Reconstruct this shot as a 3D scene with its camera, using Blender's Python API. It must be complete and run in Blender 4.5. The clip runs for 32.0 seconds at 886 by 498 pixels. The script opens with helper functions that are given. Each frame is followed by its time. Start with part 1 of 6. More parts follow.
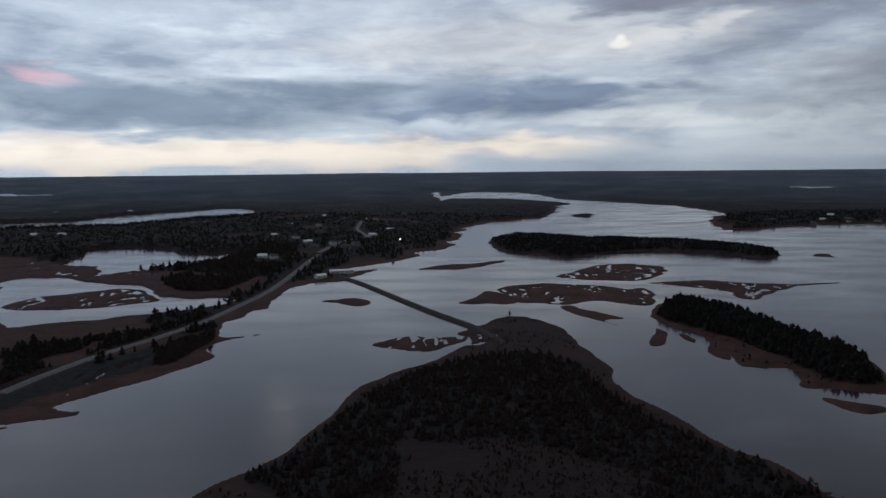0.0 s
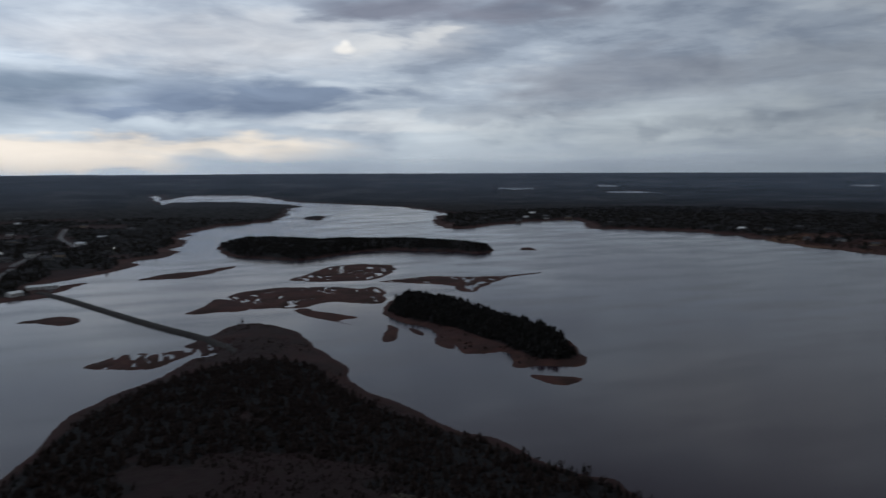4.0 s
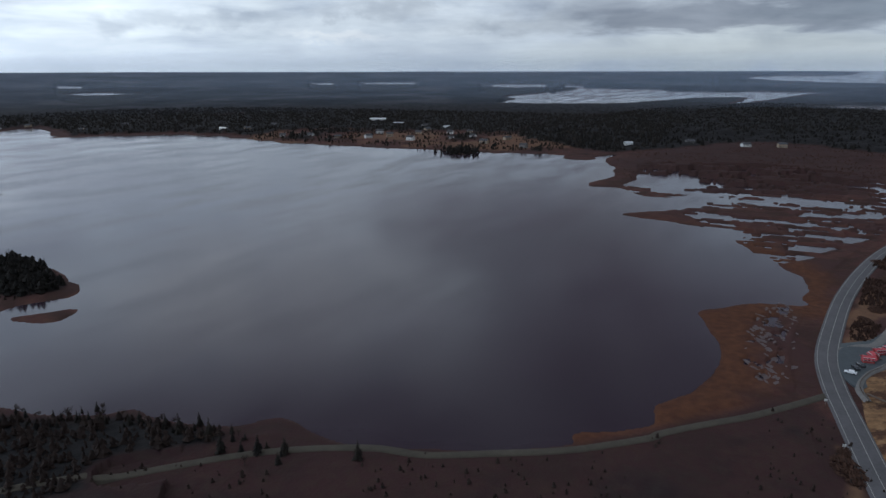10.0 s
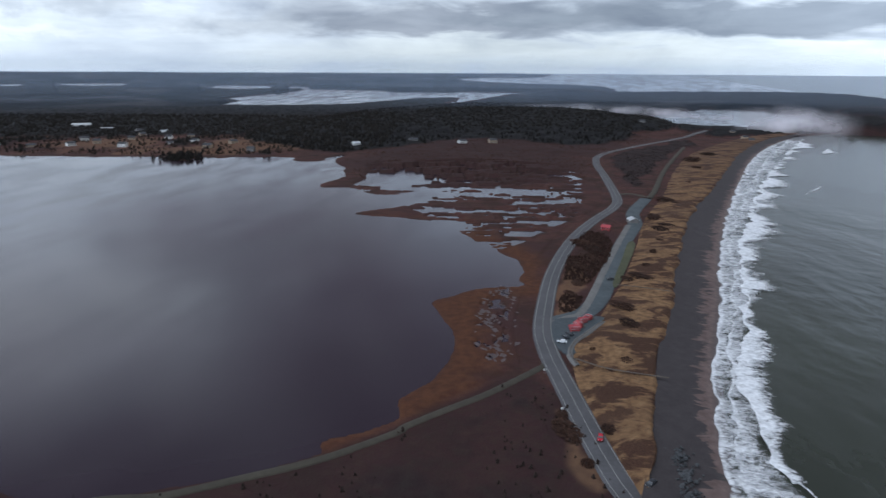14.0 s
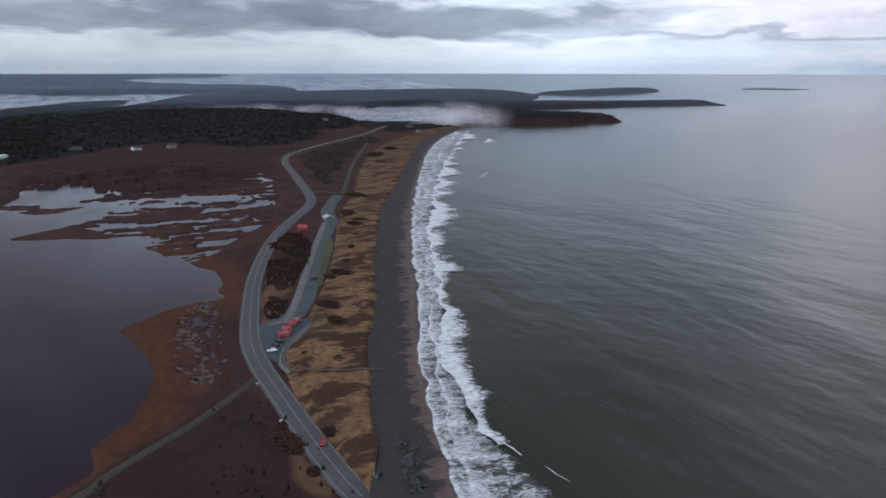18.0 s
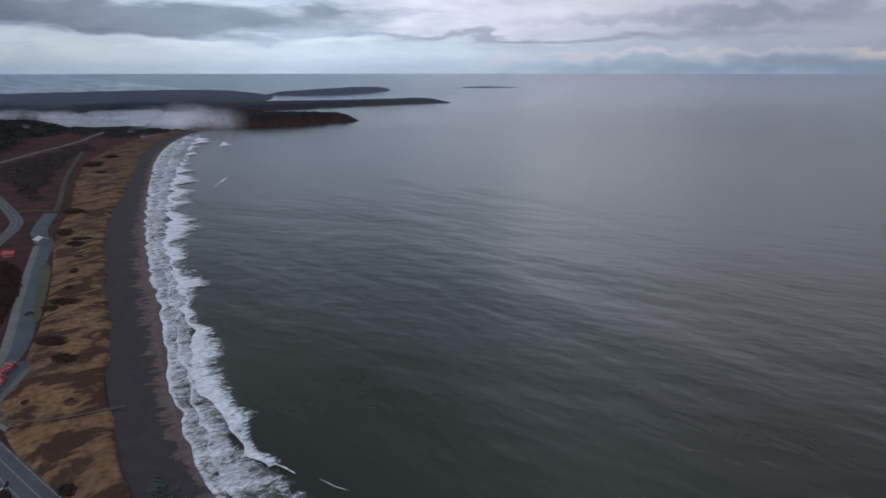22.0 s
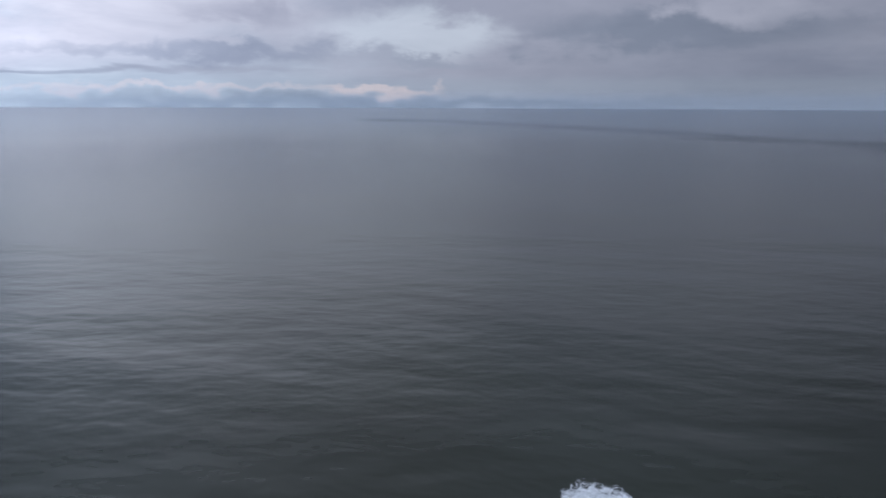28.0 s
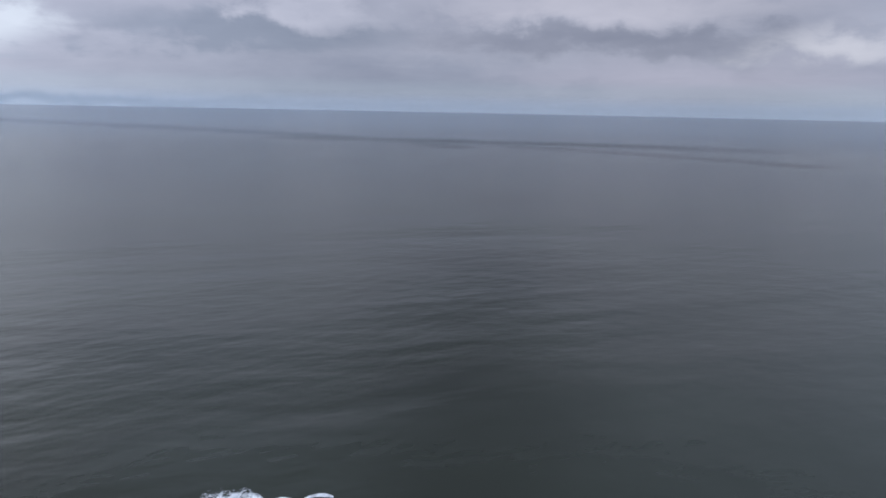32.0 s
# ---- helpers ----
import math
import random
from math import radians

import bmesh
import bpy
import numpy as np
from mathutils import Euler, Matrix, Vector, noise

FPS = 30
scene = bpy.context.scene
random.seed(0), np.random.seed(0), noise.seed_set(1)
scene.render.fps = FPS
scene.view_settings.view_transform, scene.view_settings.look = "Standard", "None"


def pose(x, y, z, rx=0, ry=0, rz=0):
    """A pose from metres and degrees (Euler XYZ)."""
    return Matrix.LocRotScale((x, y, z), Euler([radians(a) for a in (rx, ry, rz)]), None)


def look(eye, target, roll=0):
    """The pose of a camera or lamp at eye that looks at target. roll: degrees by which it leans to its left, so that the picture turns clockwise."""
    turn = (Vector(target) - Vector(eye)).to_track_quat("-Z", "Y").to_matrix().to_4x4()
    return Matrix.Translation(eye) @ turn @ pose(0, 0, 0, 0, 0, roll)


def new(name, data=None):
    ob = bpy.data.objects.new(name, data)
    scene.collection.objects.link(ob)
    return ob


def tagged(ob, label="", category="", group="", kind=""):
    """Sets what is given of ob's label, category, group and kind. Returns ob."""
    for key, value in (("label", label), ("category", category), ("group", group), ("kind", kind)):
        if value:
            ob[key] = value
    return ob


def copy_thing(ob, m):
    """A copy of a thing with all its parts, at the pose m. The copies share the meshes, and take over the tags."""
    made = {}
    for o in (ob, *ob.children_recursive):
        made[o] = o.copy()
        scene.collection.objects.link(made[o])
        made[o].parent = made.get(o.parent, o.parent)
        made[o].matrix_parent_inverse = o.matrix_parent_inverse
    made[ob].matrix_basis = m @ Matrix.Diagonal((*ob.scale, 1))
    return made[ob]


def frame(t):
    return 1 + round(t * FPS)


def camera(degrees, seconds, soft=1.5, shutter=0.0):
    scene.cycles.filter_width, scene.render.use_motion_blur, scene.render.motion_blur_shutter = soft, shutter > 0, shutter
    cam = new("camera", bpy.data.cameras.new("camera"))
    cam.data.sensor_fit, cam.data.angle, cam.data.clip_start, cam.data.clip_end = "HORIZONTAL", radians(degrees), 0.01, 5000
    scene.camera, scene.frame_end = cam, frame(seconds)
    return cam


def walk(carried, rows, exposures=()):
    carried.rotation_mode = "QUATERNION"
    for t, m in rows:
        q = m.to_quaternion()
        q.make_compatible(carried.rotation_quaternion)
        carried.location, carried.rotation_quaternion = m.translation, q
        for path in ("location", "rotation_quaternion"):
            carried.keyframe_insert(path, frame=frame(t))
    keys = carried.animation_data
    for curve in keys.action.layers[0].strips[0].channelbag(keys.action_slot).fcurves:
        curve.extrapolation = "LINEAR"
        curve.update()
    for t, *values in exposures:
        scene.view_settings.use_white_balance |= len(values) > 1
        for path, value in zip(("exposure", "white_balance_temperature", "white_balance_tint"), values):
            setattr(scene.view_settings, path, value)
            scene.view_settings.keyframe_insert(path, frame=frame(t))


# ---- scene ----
EYE_HEIGHT = 120.0
cam = camera(64.82, 32.0, soft=1.4, shutter=0.6)


def view(x, y, yaw, pitch, roll):
    """The drone's pose: level turn, tilt, then the small lean of the gimbal."""
    return pose(x, y, EYE_HEIGHT, 90 + pitch, 0, yaw) @ pose(0, 0, 0, 0, 0, roll)


FLIGHT = [
    (0, 0.0, 0.0, -0.00, -6.50, -0.56),
    (0.5, -0.2, -0.0, -1.96, -6.52, -0.63),
    (1, -0.3, -0.1, -4.10, -6.52, -0.63),
    (1.5, -0.3, -0.1, -6.23, -6.53, -0.64),
    (2, -0.3, -0.0, -8.34, -6.53, -0.60),
    (2.5, -0.1, -0.0, -10.24, -6.51, -0.55),
    (3, 0.2, -0.0, -11.99, -6.50, -0.52),
    (3.5, 0.4, -0.1, -15.88, -6.48, -0.44),
    (4, 1.0, -0.1, -21.77, -6.45, -0.27),
    (4.5, 1.8, 0.6, -27.54, -6.46, -0.16),
    (6.5, 5.3, 6.1, -36.94, -6.39, 0.02),
    (7, 6.0, 7.5, -40.18, -6.37, 0.01),
    (7.5, 6.6, 8.7, -43.72, -6.36, -0.02),
    (8, 6.7, 9.6, -48.19, -6.36, -0.06),
    (8.5, 6.7, 10.1, -52.92, -8.06, -0.06),
    (9, 6.5, 10.2, -57.34, -11.31, -0.06),
    (9.5, 6.4, 10.3, -61.19, -13.53, -0.13),
    (10, 6.5, 10.2, -62.44, -14.56, -0.13),
    (10.5, 6.9, 10.1, -63.45, -14.66, -0.06),
    (11, 7.5, 9.9, -65.79, -14.61, 0.05),
    (11.5, 8.4, 9.9, -68.85, -14.58, 0.15),
    (12, 9.4, 9.7, -72.34, -14.56, 0.27),
    (12.5, 10.4, 9.5, -75.44, -14.50, 0.34),
    (13, 11.2, 9.3, -78.43, -14.48, 0.40),
    (13.5, 11.9, 9.0, -81.29, -14.44, 0.38),
    (14, 12.5, 8.9, -84.21, -14.43, 0.34),
    (14.5, 13.1, 8.7, -87.51, -14.42, 0.34),
    (16.5, 15.9, 8.3, -99.86, -14.36, 0.21),
    (17, 16.7, 8.4, -102.91, -14.39, 0.15),
    (17.5, 17.6, 8.6, -106.10, -14.38, 0.09),
    (18, 18.5, 8.6, -109.32, -14.39, 0.06),
    (18.5, 19.3, 8.5, -112.47, -14.40, 0.06),
    (19, 20.1, 8.4, -115.27, -14.36, 0.09),
    (19.5, 21.0, 8.4, -117.85, -14.37, 0.07),
    (20, 21.9, 8.4, -120.38, -14.36, 0.04),
    (20.5, 22.7, 8.3, -122.84, -14.38, 0.03),
    (21, 23.5, 8.1, -125.28, -14.37, 0.03),
    (21.5, 24.3, 7.7, -127.76, -14.39, 0.02),
    (22, 25.1, 7.2, -130.43, -14.39, 0.00),
    (22.5, 25.9, 6.9, -133.25, -14.40, -0.03),
    (23, 26.7, 6.7, -136.17, -14.37, -0.02),
    (23.5, 27.4, 6.6, -139.01, -14.38, -0.03),
    (24, 28.0, 6.5, -141.99, -14.39, -0.03),
    (24.5, 28.6, 6.4, -145.16, -14.40, -0.02),
    (25, 29.1, 6.4, -148.41, -14.40, 0.01),
    (25.5, 29.7, 6.3, -151.67, -14.40, 0.03),
    (27.5, 31.5, 6.0, -165.15, -11.79, 0.21),
    (28, 32.0, 5.9, -168.88, -11.69, 0.24),
    (28.5, 32.4, 5.9, -172.02, -11.65, 0.26),
    (29, 32.7, 5.8, -174.17, -11.65, 0.28),
    (29.5, 33.1, 5.8, -176.63, -11.68, 0.33),
    (30, 33.5, 5.7, -182.00, -11.63, 0.45),
    (30.5, 33.8, 5.6, -188.30, -11.60, 0.63),
    (31, 34.1, 5.6, -194.43, -11.41, 0.85),
    (31.5, 34.4, 5.5, -199.53, -11.38, 1.02),
    (32, 34.7, 5.5, -201.91, -11.35, 1.17),
]
EXPOSURES = [(0, -1.35, 6480, 10), (4.5, -1.35, 6480, 10), (8, -1.0, 6400, 10), (9, -0.85, 6380, 10), (10, -0.32, 6360, 10), (11.5, 0.02, 6350, 10), (13, 0.18, 6350, 10), (15, 0.12, 6400, 11), (17, 0.07, 6420, 12), (19, -0.3, 6360, 12), (21, -0.45, 6300, 12), (25, -0.38, 6040, 13), (28, -0.25, 6000, 13), (30, -0.02, 6000, 13), (32, 0.22, 6100, 13)]
walk(cam, [(r[0], view(*r[1:])) for r in FLIGHT], EXPOSURES)

# ---- world, sun and exposure ----
def world_sky():
    w = bpy.data.worlds.new("overcast_sky")
    scene.world = w
    w.use_nodes = True
    nt = w.node_tree
    nt.nodes.clear()
    N, L = nt.nodes.new, nt.links.new

    def val(op, a, b=None, c=None):
        n = N("ShaderNodeMath")
        n.operation = op
        for k, v in enumerate((a, b, c)):
            if v is None:
                continue
            if isinstance(v, (int, float)):
                n.inputs[k].default_value = v
            else:
                L(v, n.inputs[k])
        return n.outputs[0]

    def ramp(fac, stops, mode="EASE"):
        n = N("ShaderNodeValToRGB")
        n.color_ramp.interpolation = mode
        while len(n.color_ramp.elements) < len(stops):
            n.color_ramp.elements.new(0.5)
        for e, (p, col) in zip(n.color_ramp.elements, stops):
            e.position, e.color = p, (*col, 1)
        L(fac, n.inputs[0])
        return n.outputs[0]

    def mix(fac, a, b, kind="MIX"):
        n = N("ShaderNodeMix")
        n.data_type, n.blend_type = "RGBA", kind
        for sock, v in ((n.inputs[0], fac), (n.inputs[6], a), (n.inputs[7], b)):
            if isinstance(v, (int, float)):
                sock.default_value = v
            elif isinstance(v, tuple):
                sock.default_value = (*v, 1)
            else:
                L(v, sock)
        return n.outputs[2]

    def noise_at(vec, scale, detail, rough, warp=0.0):
        n = N("ShaderNodeTexNoise")
        n.inputs["Scale"].default_value, n.inputs["Detail"].default_value = scale, detail
        n.inputs["Roughness"].default_value, n.inputs["Distortion"].default_value = rough, warp
        L(vec, n.inputs["Vector"])
        return n.outputs[0]

    tc = N("ShaderNodeTexCoord").outputs["Generated"]
    sep = N("ShaderNodeSeparateXYZ")
    L(tc, sep.inputs[0])
    X, Y, Z = sep.outputs
    up = val("MAXIMUM", Z, 0.0)
    # the cloud deck seen in perspective: a plane high over the place
    k = val("DIVIDE", 1.0, val("ADD", up, 0.06))
    comb = N("ShaderNodeCombineXYZ")
    L(val("MULTIPLY", X, k), comb.inputs[0])
    L(val("MULTIPLY", Y, k), comb.inputs[1])
    L(val("MULTIPLY", up, 4.0), comb.inputs[2])
    deck = comb.outputs[0]
    # heaped cloud near the horizon, by bearing and height
    hv = N("ShaderNodeCombineXYZ")
    L(val("MULTIPLY", X, 3.0), hv.inputs[0])
    L(val("MULTIPLY", Y, 3.0), hv.inputs[1])
    L(val("MULTIPLY", up, 13.0), hv.inputs[2])
    heap = noise_at(hv.outputs[0], 1.3, 7, 0.52, 0.35)
    big = noise_at(deck, 0.28, 3, 0.5, 0.2)
    mid = noise_at(deck, 0.85, 8, 0.55, 0.4)
    fine = noise_at(deck, 2.6, 6, 0.6, 0.2)
    thick = val("ADD", val("ADD", val("MULTIPLY", big, 0.34), val("MULTIPLY", mid, 0.42)), val("MULTIPLY", fine, 0.24))
    upper = ramp(thick, [(0.36, (0.50, 0.56, 0.63)), (0.45, (0.43, 0.49, 0.565)), (0.51, (0.345, 0.405, 0.49)), (0.58, (0.255, 0.305, 0.385)), (0.68, (0.19, 0.23, 0.30))])
    lower = ramp(heap, [(0.33, (0.30, 0.36, 0.43)), (0.45, (0.37, 0.43, 0.505)), (0.55, (0.44, 0.505, 0.57)), (0.68, (0.49, 0.55, 0.61))])
    sky_col = mix(ramp(up, [(0.03, (0, 0, 0)), (0.16, (1, 1, 1))]), lower, upper)

    # bearing (from -100 to 260) and height in degrees, ruffled by the noise
    bearing = val("SUBTRACT", val("MODULO", val("ADD", val("MULTIPLY", val("ARCTAN2", X, Y), 57.29578), 460.0), 360.0), 100.0)
    height = val("MULTIPLY", val("ARCSINE", Z), 57.29578)
    still = ramp(val("DIVIDE", val("ADD", bearing, 100.0), 360.0), [(0.62, (1, 1, 1)), (0.70, (0.5, 0.5, 0.5))])
    ruffle = val("MULTIPLY", val("SUBTRACT", heap, 0.5), still)
    curl = val("MULTIPLY", val("SUBTRACT", noise_at(hv.outputs[0], 3.2, 4, 0.5, 0.4), 0.5), still)
    bearing_r = val("ADD", bearing, val("ADD", val("MULTIPLY", ruffle, 26.0), val("MULTIPLY", curl, 16.0)))
    height_r = val("ADD", height, val("ADD", val("MULTIPLY", ruffle, 3.2), val("MULTIPLY", curl, 3.4)))
    streaks = noise_at(hv.outputs[0], 2.4, 5, 0.5, 0.4)

    # rounder, softer cloud out over the sea
    rv = N("ShaderNodeCombineXYZ")
    L(val("MULTIPLY", X, 5.0), rv.inputs[0])
    L(val("MULTIPLY", Y, 5.0), rv.inputs[1])
    L(val("MULTIPLY", up, 15.0), rv.inputs[2])
    puff = noise_at(rv.outputs[0], 1.0, 5, 0.5, 0.2)
    puff_fine = noise_at(rv.outputs[0], 3.1, 5, 0.5, 0.3)
    lv = N("ShaderNodeCombineXYZ")
    L(val("MULTIPLY", X, 17.0), lv.inputs[0])
    L(val("MULTIPLY", Y, 17.0), lv.inputs[1])
    L(val("MULTIPLY", up, 27.0), lv.inputs[2])
    billow = val("SUBTRACT", noise_at(lv.outputs[0], 1.0, 7, 0.56, 0.25), 0.5)
    puffs = val("ADD", val("MULTIPLY", val("SUBTRACT", puff, 0.5), 0.75), val("MULTIPLY", val("SUBTRACT", puff_fine, 0.5), 0.35))
    bearing_s = val("ADD", bearing, val("ADD", val("MULTIPLY", puffs, 14.0), val("MULTIPLY", billow, 10.0)))
    height_s = val("ADD", height, val("ADD", val("MULTIPLY", puffs, 3.2), val("MULTIPLY", billow, 3.8)))

    def soft_cloud(under, az, el, waz, wel, strength, col):
        u = val("DIVIDE", val("SUBTRACT", bearing_s, az), waz)
        v = val("DIVIDE", val("SUBTRACT", height_s, el), wel)
        d = val("ADD", val("MULTIPLY", u, u), val("MULTIPLY", v, v))
        n = N("ShaderNodeMath")
        n.operation, n.use_clamp = "MULTIPLY", True
        L(val("SUBTRACT", 1.0, val("SMOOTH_MIN", d, 1.0, 0.6)), n.inputs[0])
        n.inputs[1].default_value = strength * 1.5
        return mix(n.outputs[0], under, col)

    def cloud(under, az, el, waz, wel, strength, col, ruffled=True):
        """One cloud or gap in the deck: bearing, height, half width and half height in degrees."""
        u = val("DIVIDE", val("SUBTRACT", bearing_r if ruffled else bearing, az), waz)
        v = val("DIVIDE", val("SUBTRACT", height_r if ruffled else height, el), wel)
        d = val("ADD", val("MULTIPLY", u, u), val("MULTIPLY", v, v))
        f = val("MULTIPLY", val("SUBTRACT", 1.0, val("SMOOTH_MIN", d, 1.0, 0.5)), strength * 1.6)
        n = N("ShaderNodeMath")
        n.operation, n.use_clamp = "MULTIPLY", True
        L(f, n.inputs[0])
        L(val("ADD", val("MULTIPLY", streaks, 1.4), 0.3), n.inputs[1])
        return mix(n.outputs[0], under, col)

    CLOUDS = [
        # over the land in the north: banks of blue-grey cloud, pale gaps, the clear warm strip
        (-24, 5.0, 26, 2.6, 0.8, (0.17, 0.22, 0.29)), (6, 5.4, 13, 1.8, 0.75, (0.17, 0.22, 0.31)), (5, 9.6, 18, 2.6, 0.5, (0.58, 0.60, 0.63)),
        (22, 12.2, 16, 1.5, 0.7, (0.20, 0.22, 0.28)), (21, 3.9, 14, 1.0, 0.7, (0.56, 0.60, 0.64)), (34, 7.0, 10, 2.5, 0.5, (0.27, 0.30, 0.36)),
        (40, 3.4, 20, 2.3, 0.5, (0.46, 0.52, 0.57)), (83, 3.6, 15, 1.9, 1.0, (0.215, 0.25, 0.305)), (60, 3.2, 16, 2.4, 0.3, (0.36, 0.41, 0.47)),
        (105, 3.75, 21, 1.7, 0.95, (0.165, 0.20, 0.25)), (101, 1.5, 34, 0.8, 0.7, (0.46, 0.52, 0.56)), (136, 4.4, 18, 2.6, 0.7, (0.52, 0.53, 0.60)), (136, 2.4, 24, 0.35, 0.7, (0.27, 0.30, 0.37)),
       
        # thick cloud high over the lake, as its mirror image shows
        (42, 38, 44, 17, 0.9, (0.06, 0.058, 0.08)), (48, 17, 15, 5, 0.45, (0.50, 0.53, 0.58)), (79, 18, 14, 6, 0.4, (0.12, 0.11, 0.14)),
        # unseen cloud and gaps above sea and shore, added to tune the water's reflections
        (112, 34, 34, 22, 0.95, (0.05, 0.05, 0.052)), (106, 15, 15, 5, 0.5, (0.16, 0.175, 0.19)), (206, 26, 13, 18, 0.6, (0.12, 0.12, 0.15)), (162, 32, 22, 14, 0.7, (0.32, 0.32, 0.36)), (185, 42, 45, 16, 0.6, (0.16, 0.155, 0.17)),
        (158, 15, 26, 7, 0.9, (0.84, 0.87, 0.92)), (140, 11.5, 11, 5, 0.4, (1.10, 1.15, 1.22)), (188, 14, 20, 8, 0.8, (0.60, 0.62, 0.68)), (222, 14, 18, 8, 0.7, (0.50, 0.51, 0.57)), (84, 29, 28, 16, 0.7, (0.08, 0.075, 0.10)),
    ]
    for az, el, waz, wel, strength, col in CLOUDS:
        sky_col = cloud(sky_col, az, el, waz, wel, strength, col)
    # heaped cloud over the land to the north-east
    for az, el, waz, wel, strength, col in ((69, 12.3, 15, 4.4, 1.0, (0.15, 0.155, 0.19)), (50, 7.5, 10, 1.6, 0.45, (0.30, 0.34, 0.40)), (44, 3.6, 9, 0.9, 0.5, (0.31, 0.36, 0.42)), (58, 4.4, 6, 0.7, 0.5, (0.30, 0.345, 0.40)), (68, 3.0, 6, 0.8, 0.5, (0.32, 0.365, 0.42)), (54, 2.4, 5, 0.6, 0.4, (0.52, 0.56, 0.60)), (28, 4.6, 7, 1.0, 0.4, (0.30, 0.34, 0.40)), (75, 4.7, 7, 0.9, 0.5, (0.26, 0.30, 0.36))):
        sky_col = soft_cloud(sky_col, az, el, waz, wel, strength, col)
    # soft lumpy cloud over the open sea, with flat grey bases and rain under them
    SEA_CLOUDS = [
        (200, 5.0, 60, 9.0, 1.0, (0.38, 0.395, 0.465)), (150, 7.0, 14, 3.0, 0.6, (0.50, 0.50, 0.56)), (150, 3.9, 15, 0.7, 0.55, (0.31, 0.34, 0.42)),
        (142, 6.6, 7.5, 3.0, 0.7, (0.55, 0.55, 0.61)), (152, 3.5, 6, 0.8, 0.7, (0.29, 0.32, 0.40)), (154, 6.6, 4.5, 1.3, 0.5, (0.33, 0.34, 0.41)),
        (166, 5.2, 8.0, 2.3, 0.9, (0.56, 0.60, 0.655)), (167, 3.3, 7, 0.55, 0.6, (0.36, 0.39, 0.46)), (187, 5.4, 13.5, 1.9, 0.85, (0.27, 0.30, 0.37)),
        (191, 7.2, 7.5, 1.6, 0.75, (0.50, 0.51, 0.58)), (214, 5.4, 17, 1.3, 0.75, (0.29, 0.305, 0.37)), (215, 8.0, 15, 1.9, 0.75, (0.54, 0.535, 0.595)),
        (232, 5.0, 7, 1.6, 0.6, (0.62, 0.62, 0.66)), (197, 2.0, 22, 2.6, 0.7, (0.30, 0.325, 0.40)), (220, 2.4, 16, 2.2, 0.6, (0.44, 0.44, 0.52)),
    ]
    for az, el, waz, wel, strength, col in SEA_CLOUDS:
        sky_col = soft_cloud(sky_col, az, el, waz, wel, strength, col)
    # paler air low over land and sea, rain to the south
    low = ramp(val("MULTIPLY", height, 0.1), [(0.0, (1, 1, 1)), (0.14, (0.85, 0.85, 0.85)), (0.26, (0, 0, 0))])
    sky_col = mix(val("MULTIPLY", low, 0.6), sky_col, (0.36, 0.42, 0.49))
    sky_col = cloud(sky_col, 92, 0.8, 26, 1.7, 0.75, (0.40, 0.455, 0.49))
    sky_col = soft_cloud(sky_col, 162, 0.0, 30, 0.7, 0.6, (0.25, 0.295, 0.36))
    sky_col = cloud(sky_col, -14, 1.55, 29, 1.35, 1.0, (0.66, 0.61, 0.55))
    sky_col = soft_cloud(sky_col, 164, 1.2, 6.5, 0.5, 0.9, (0.60, 0.55, 0.56))
    sky_col = soft_cloud(sky_col, 148, 0.95, 16, 0.32, 0.6, (0.50, 0.49, 0.53))
    sky_col = cloud(sky_col, 14.0, 9.55, 3.2, 1.1, 0.5, (0.60, 0.62, 0.64))
    sky_col = cloud(sky_col, 14.0, 9.45, 1.0, 0.42, 0.8, (0.75, 0.74, 0.72), False)
    sky_col = cloud(sky_col, 14.1, 9.75, 0.48, 0.5, 0.8, (0.75, 0.74, 0.72), False)
    sky_col = cloud(sky_col, -13.6, 20.2, 1.4, 1.3, 0.8, (1.15, 1.12, 1.1), False)
    sky_col = cloud(sky_col, -31.5, 6.6, 3.6, 0.7, 0.5, (0.55, 0.36, 0.42))
    lump = N("ShaderNodeCombineXYZ")
    L(val("MULTIPLY", X, 7.5), lump.inputs[0])
    L(val("MULTIPLY", Y, 7.5), lump.inputs[1])
    L(val("MULTIPLY", up, 24.0), lump.inputs[2])
    grain = val("ADD", val("MULTIPLY", noise_at(deck, 0.9, 7, 0.55, 0.4), 0.25), val("MULTIPLY", noise_at(lump.outputs[0], 1.0, 6, 0.54, 0.4), 0.75))
    tex = ramp(grain, [(0.34, (0.74, 0.76, 0.80)), (0.5, (1.0, 1.0, 1.0)), (0.66, (1.20, 1.19, 1.17))], "LINEAR")
    faint = mix(ramp(val("MULTIPLY", height, 0.1), [(0.02, (0.3, 0.3, 0.3)), (0.3, (1, 1, 1))]), (1.0, 1.0, 1.0), mix(ramp(val("DIVIDE", val("ADD", bearing, 100.0), 360.0), [(0.60, (1, 1, 1)), (0.72, (0.4, 0.4, 0.4))]), (1.0, 1.0, 1.0), tex))
    sky_col = mix(1.0, sky_col, faint, "MULTIPLY")
    # the side of the sky where the sun stands behind the cloud is about twice as bright
    gains = ((-100, 2.6), (-45, 3.9), (-28, 3.9), (-8, 3.6), (10, 3.1), (30, 2.6), (50, 1.95), (75, 1.56), (98, 1.65), (120, 2.4), (138, 1.85), (152, 1.4), (168, 1.1), (192, 0.88), (225, 0.8), (259, 1.2))
    gain = val("MULTIPLY", ramp(val("DIVIDE", val("ADD", bearing, 100.0), 360.0), [((az + 100) / 360, (g / 4,) * 3) for az, g in gains], "LINEAR"), 4.0)
    gv = N("ShaderNodeVectorMath")
    gv.operation = "SCALE"
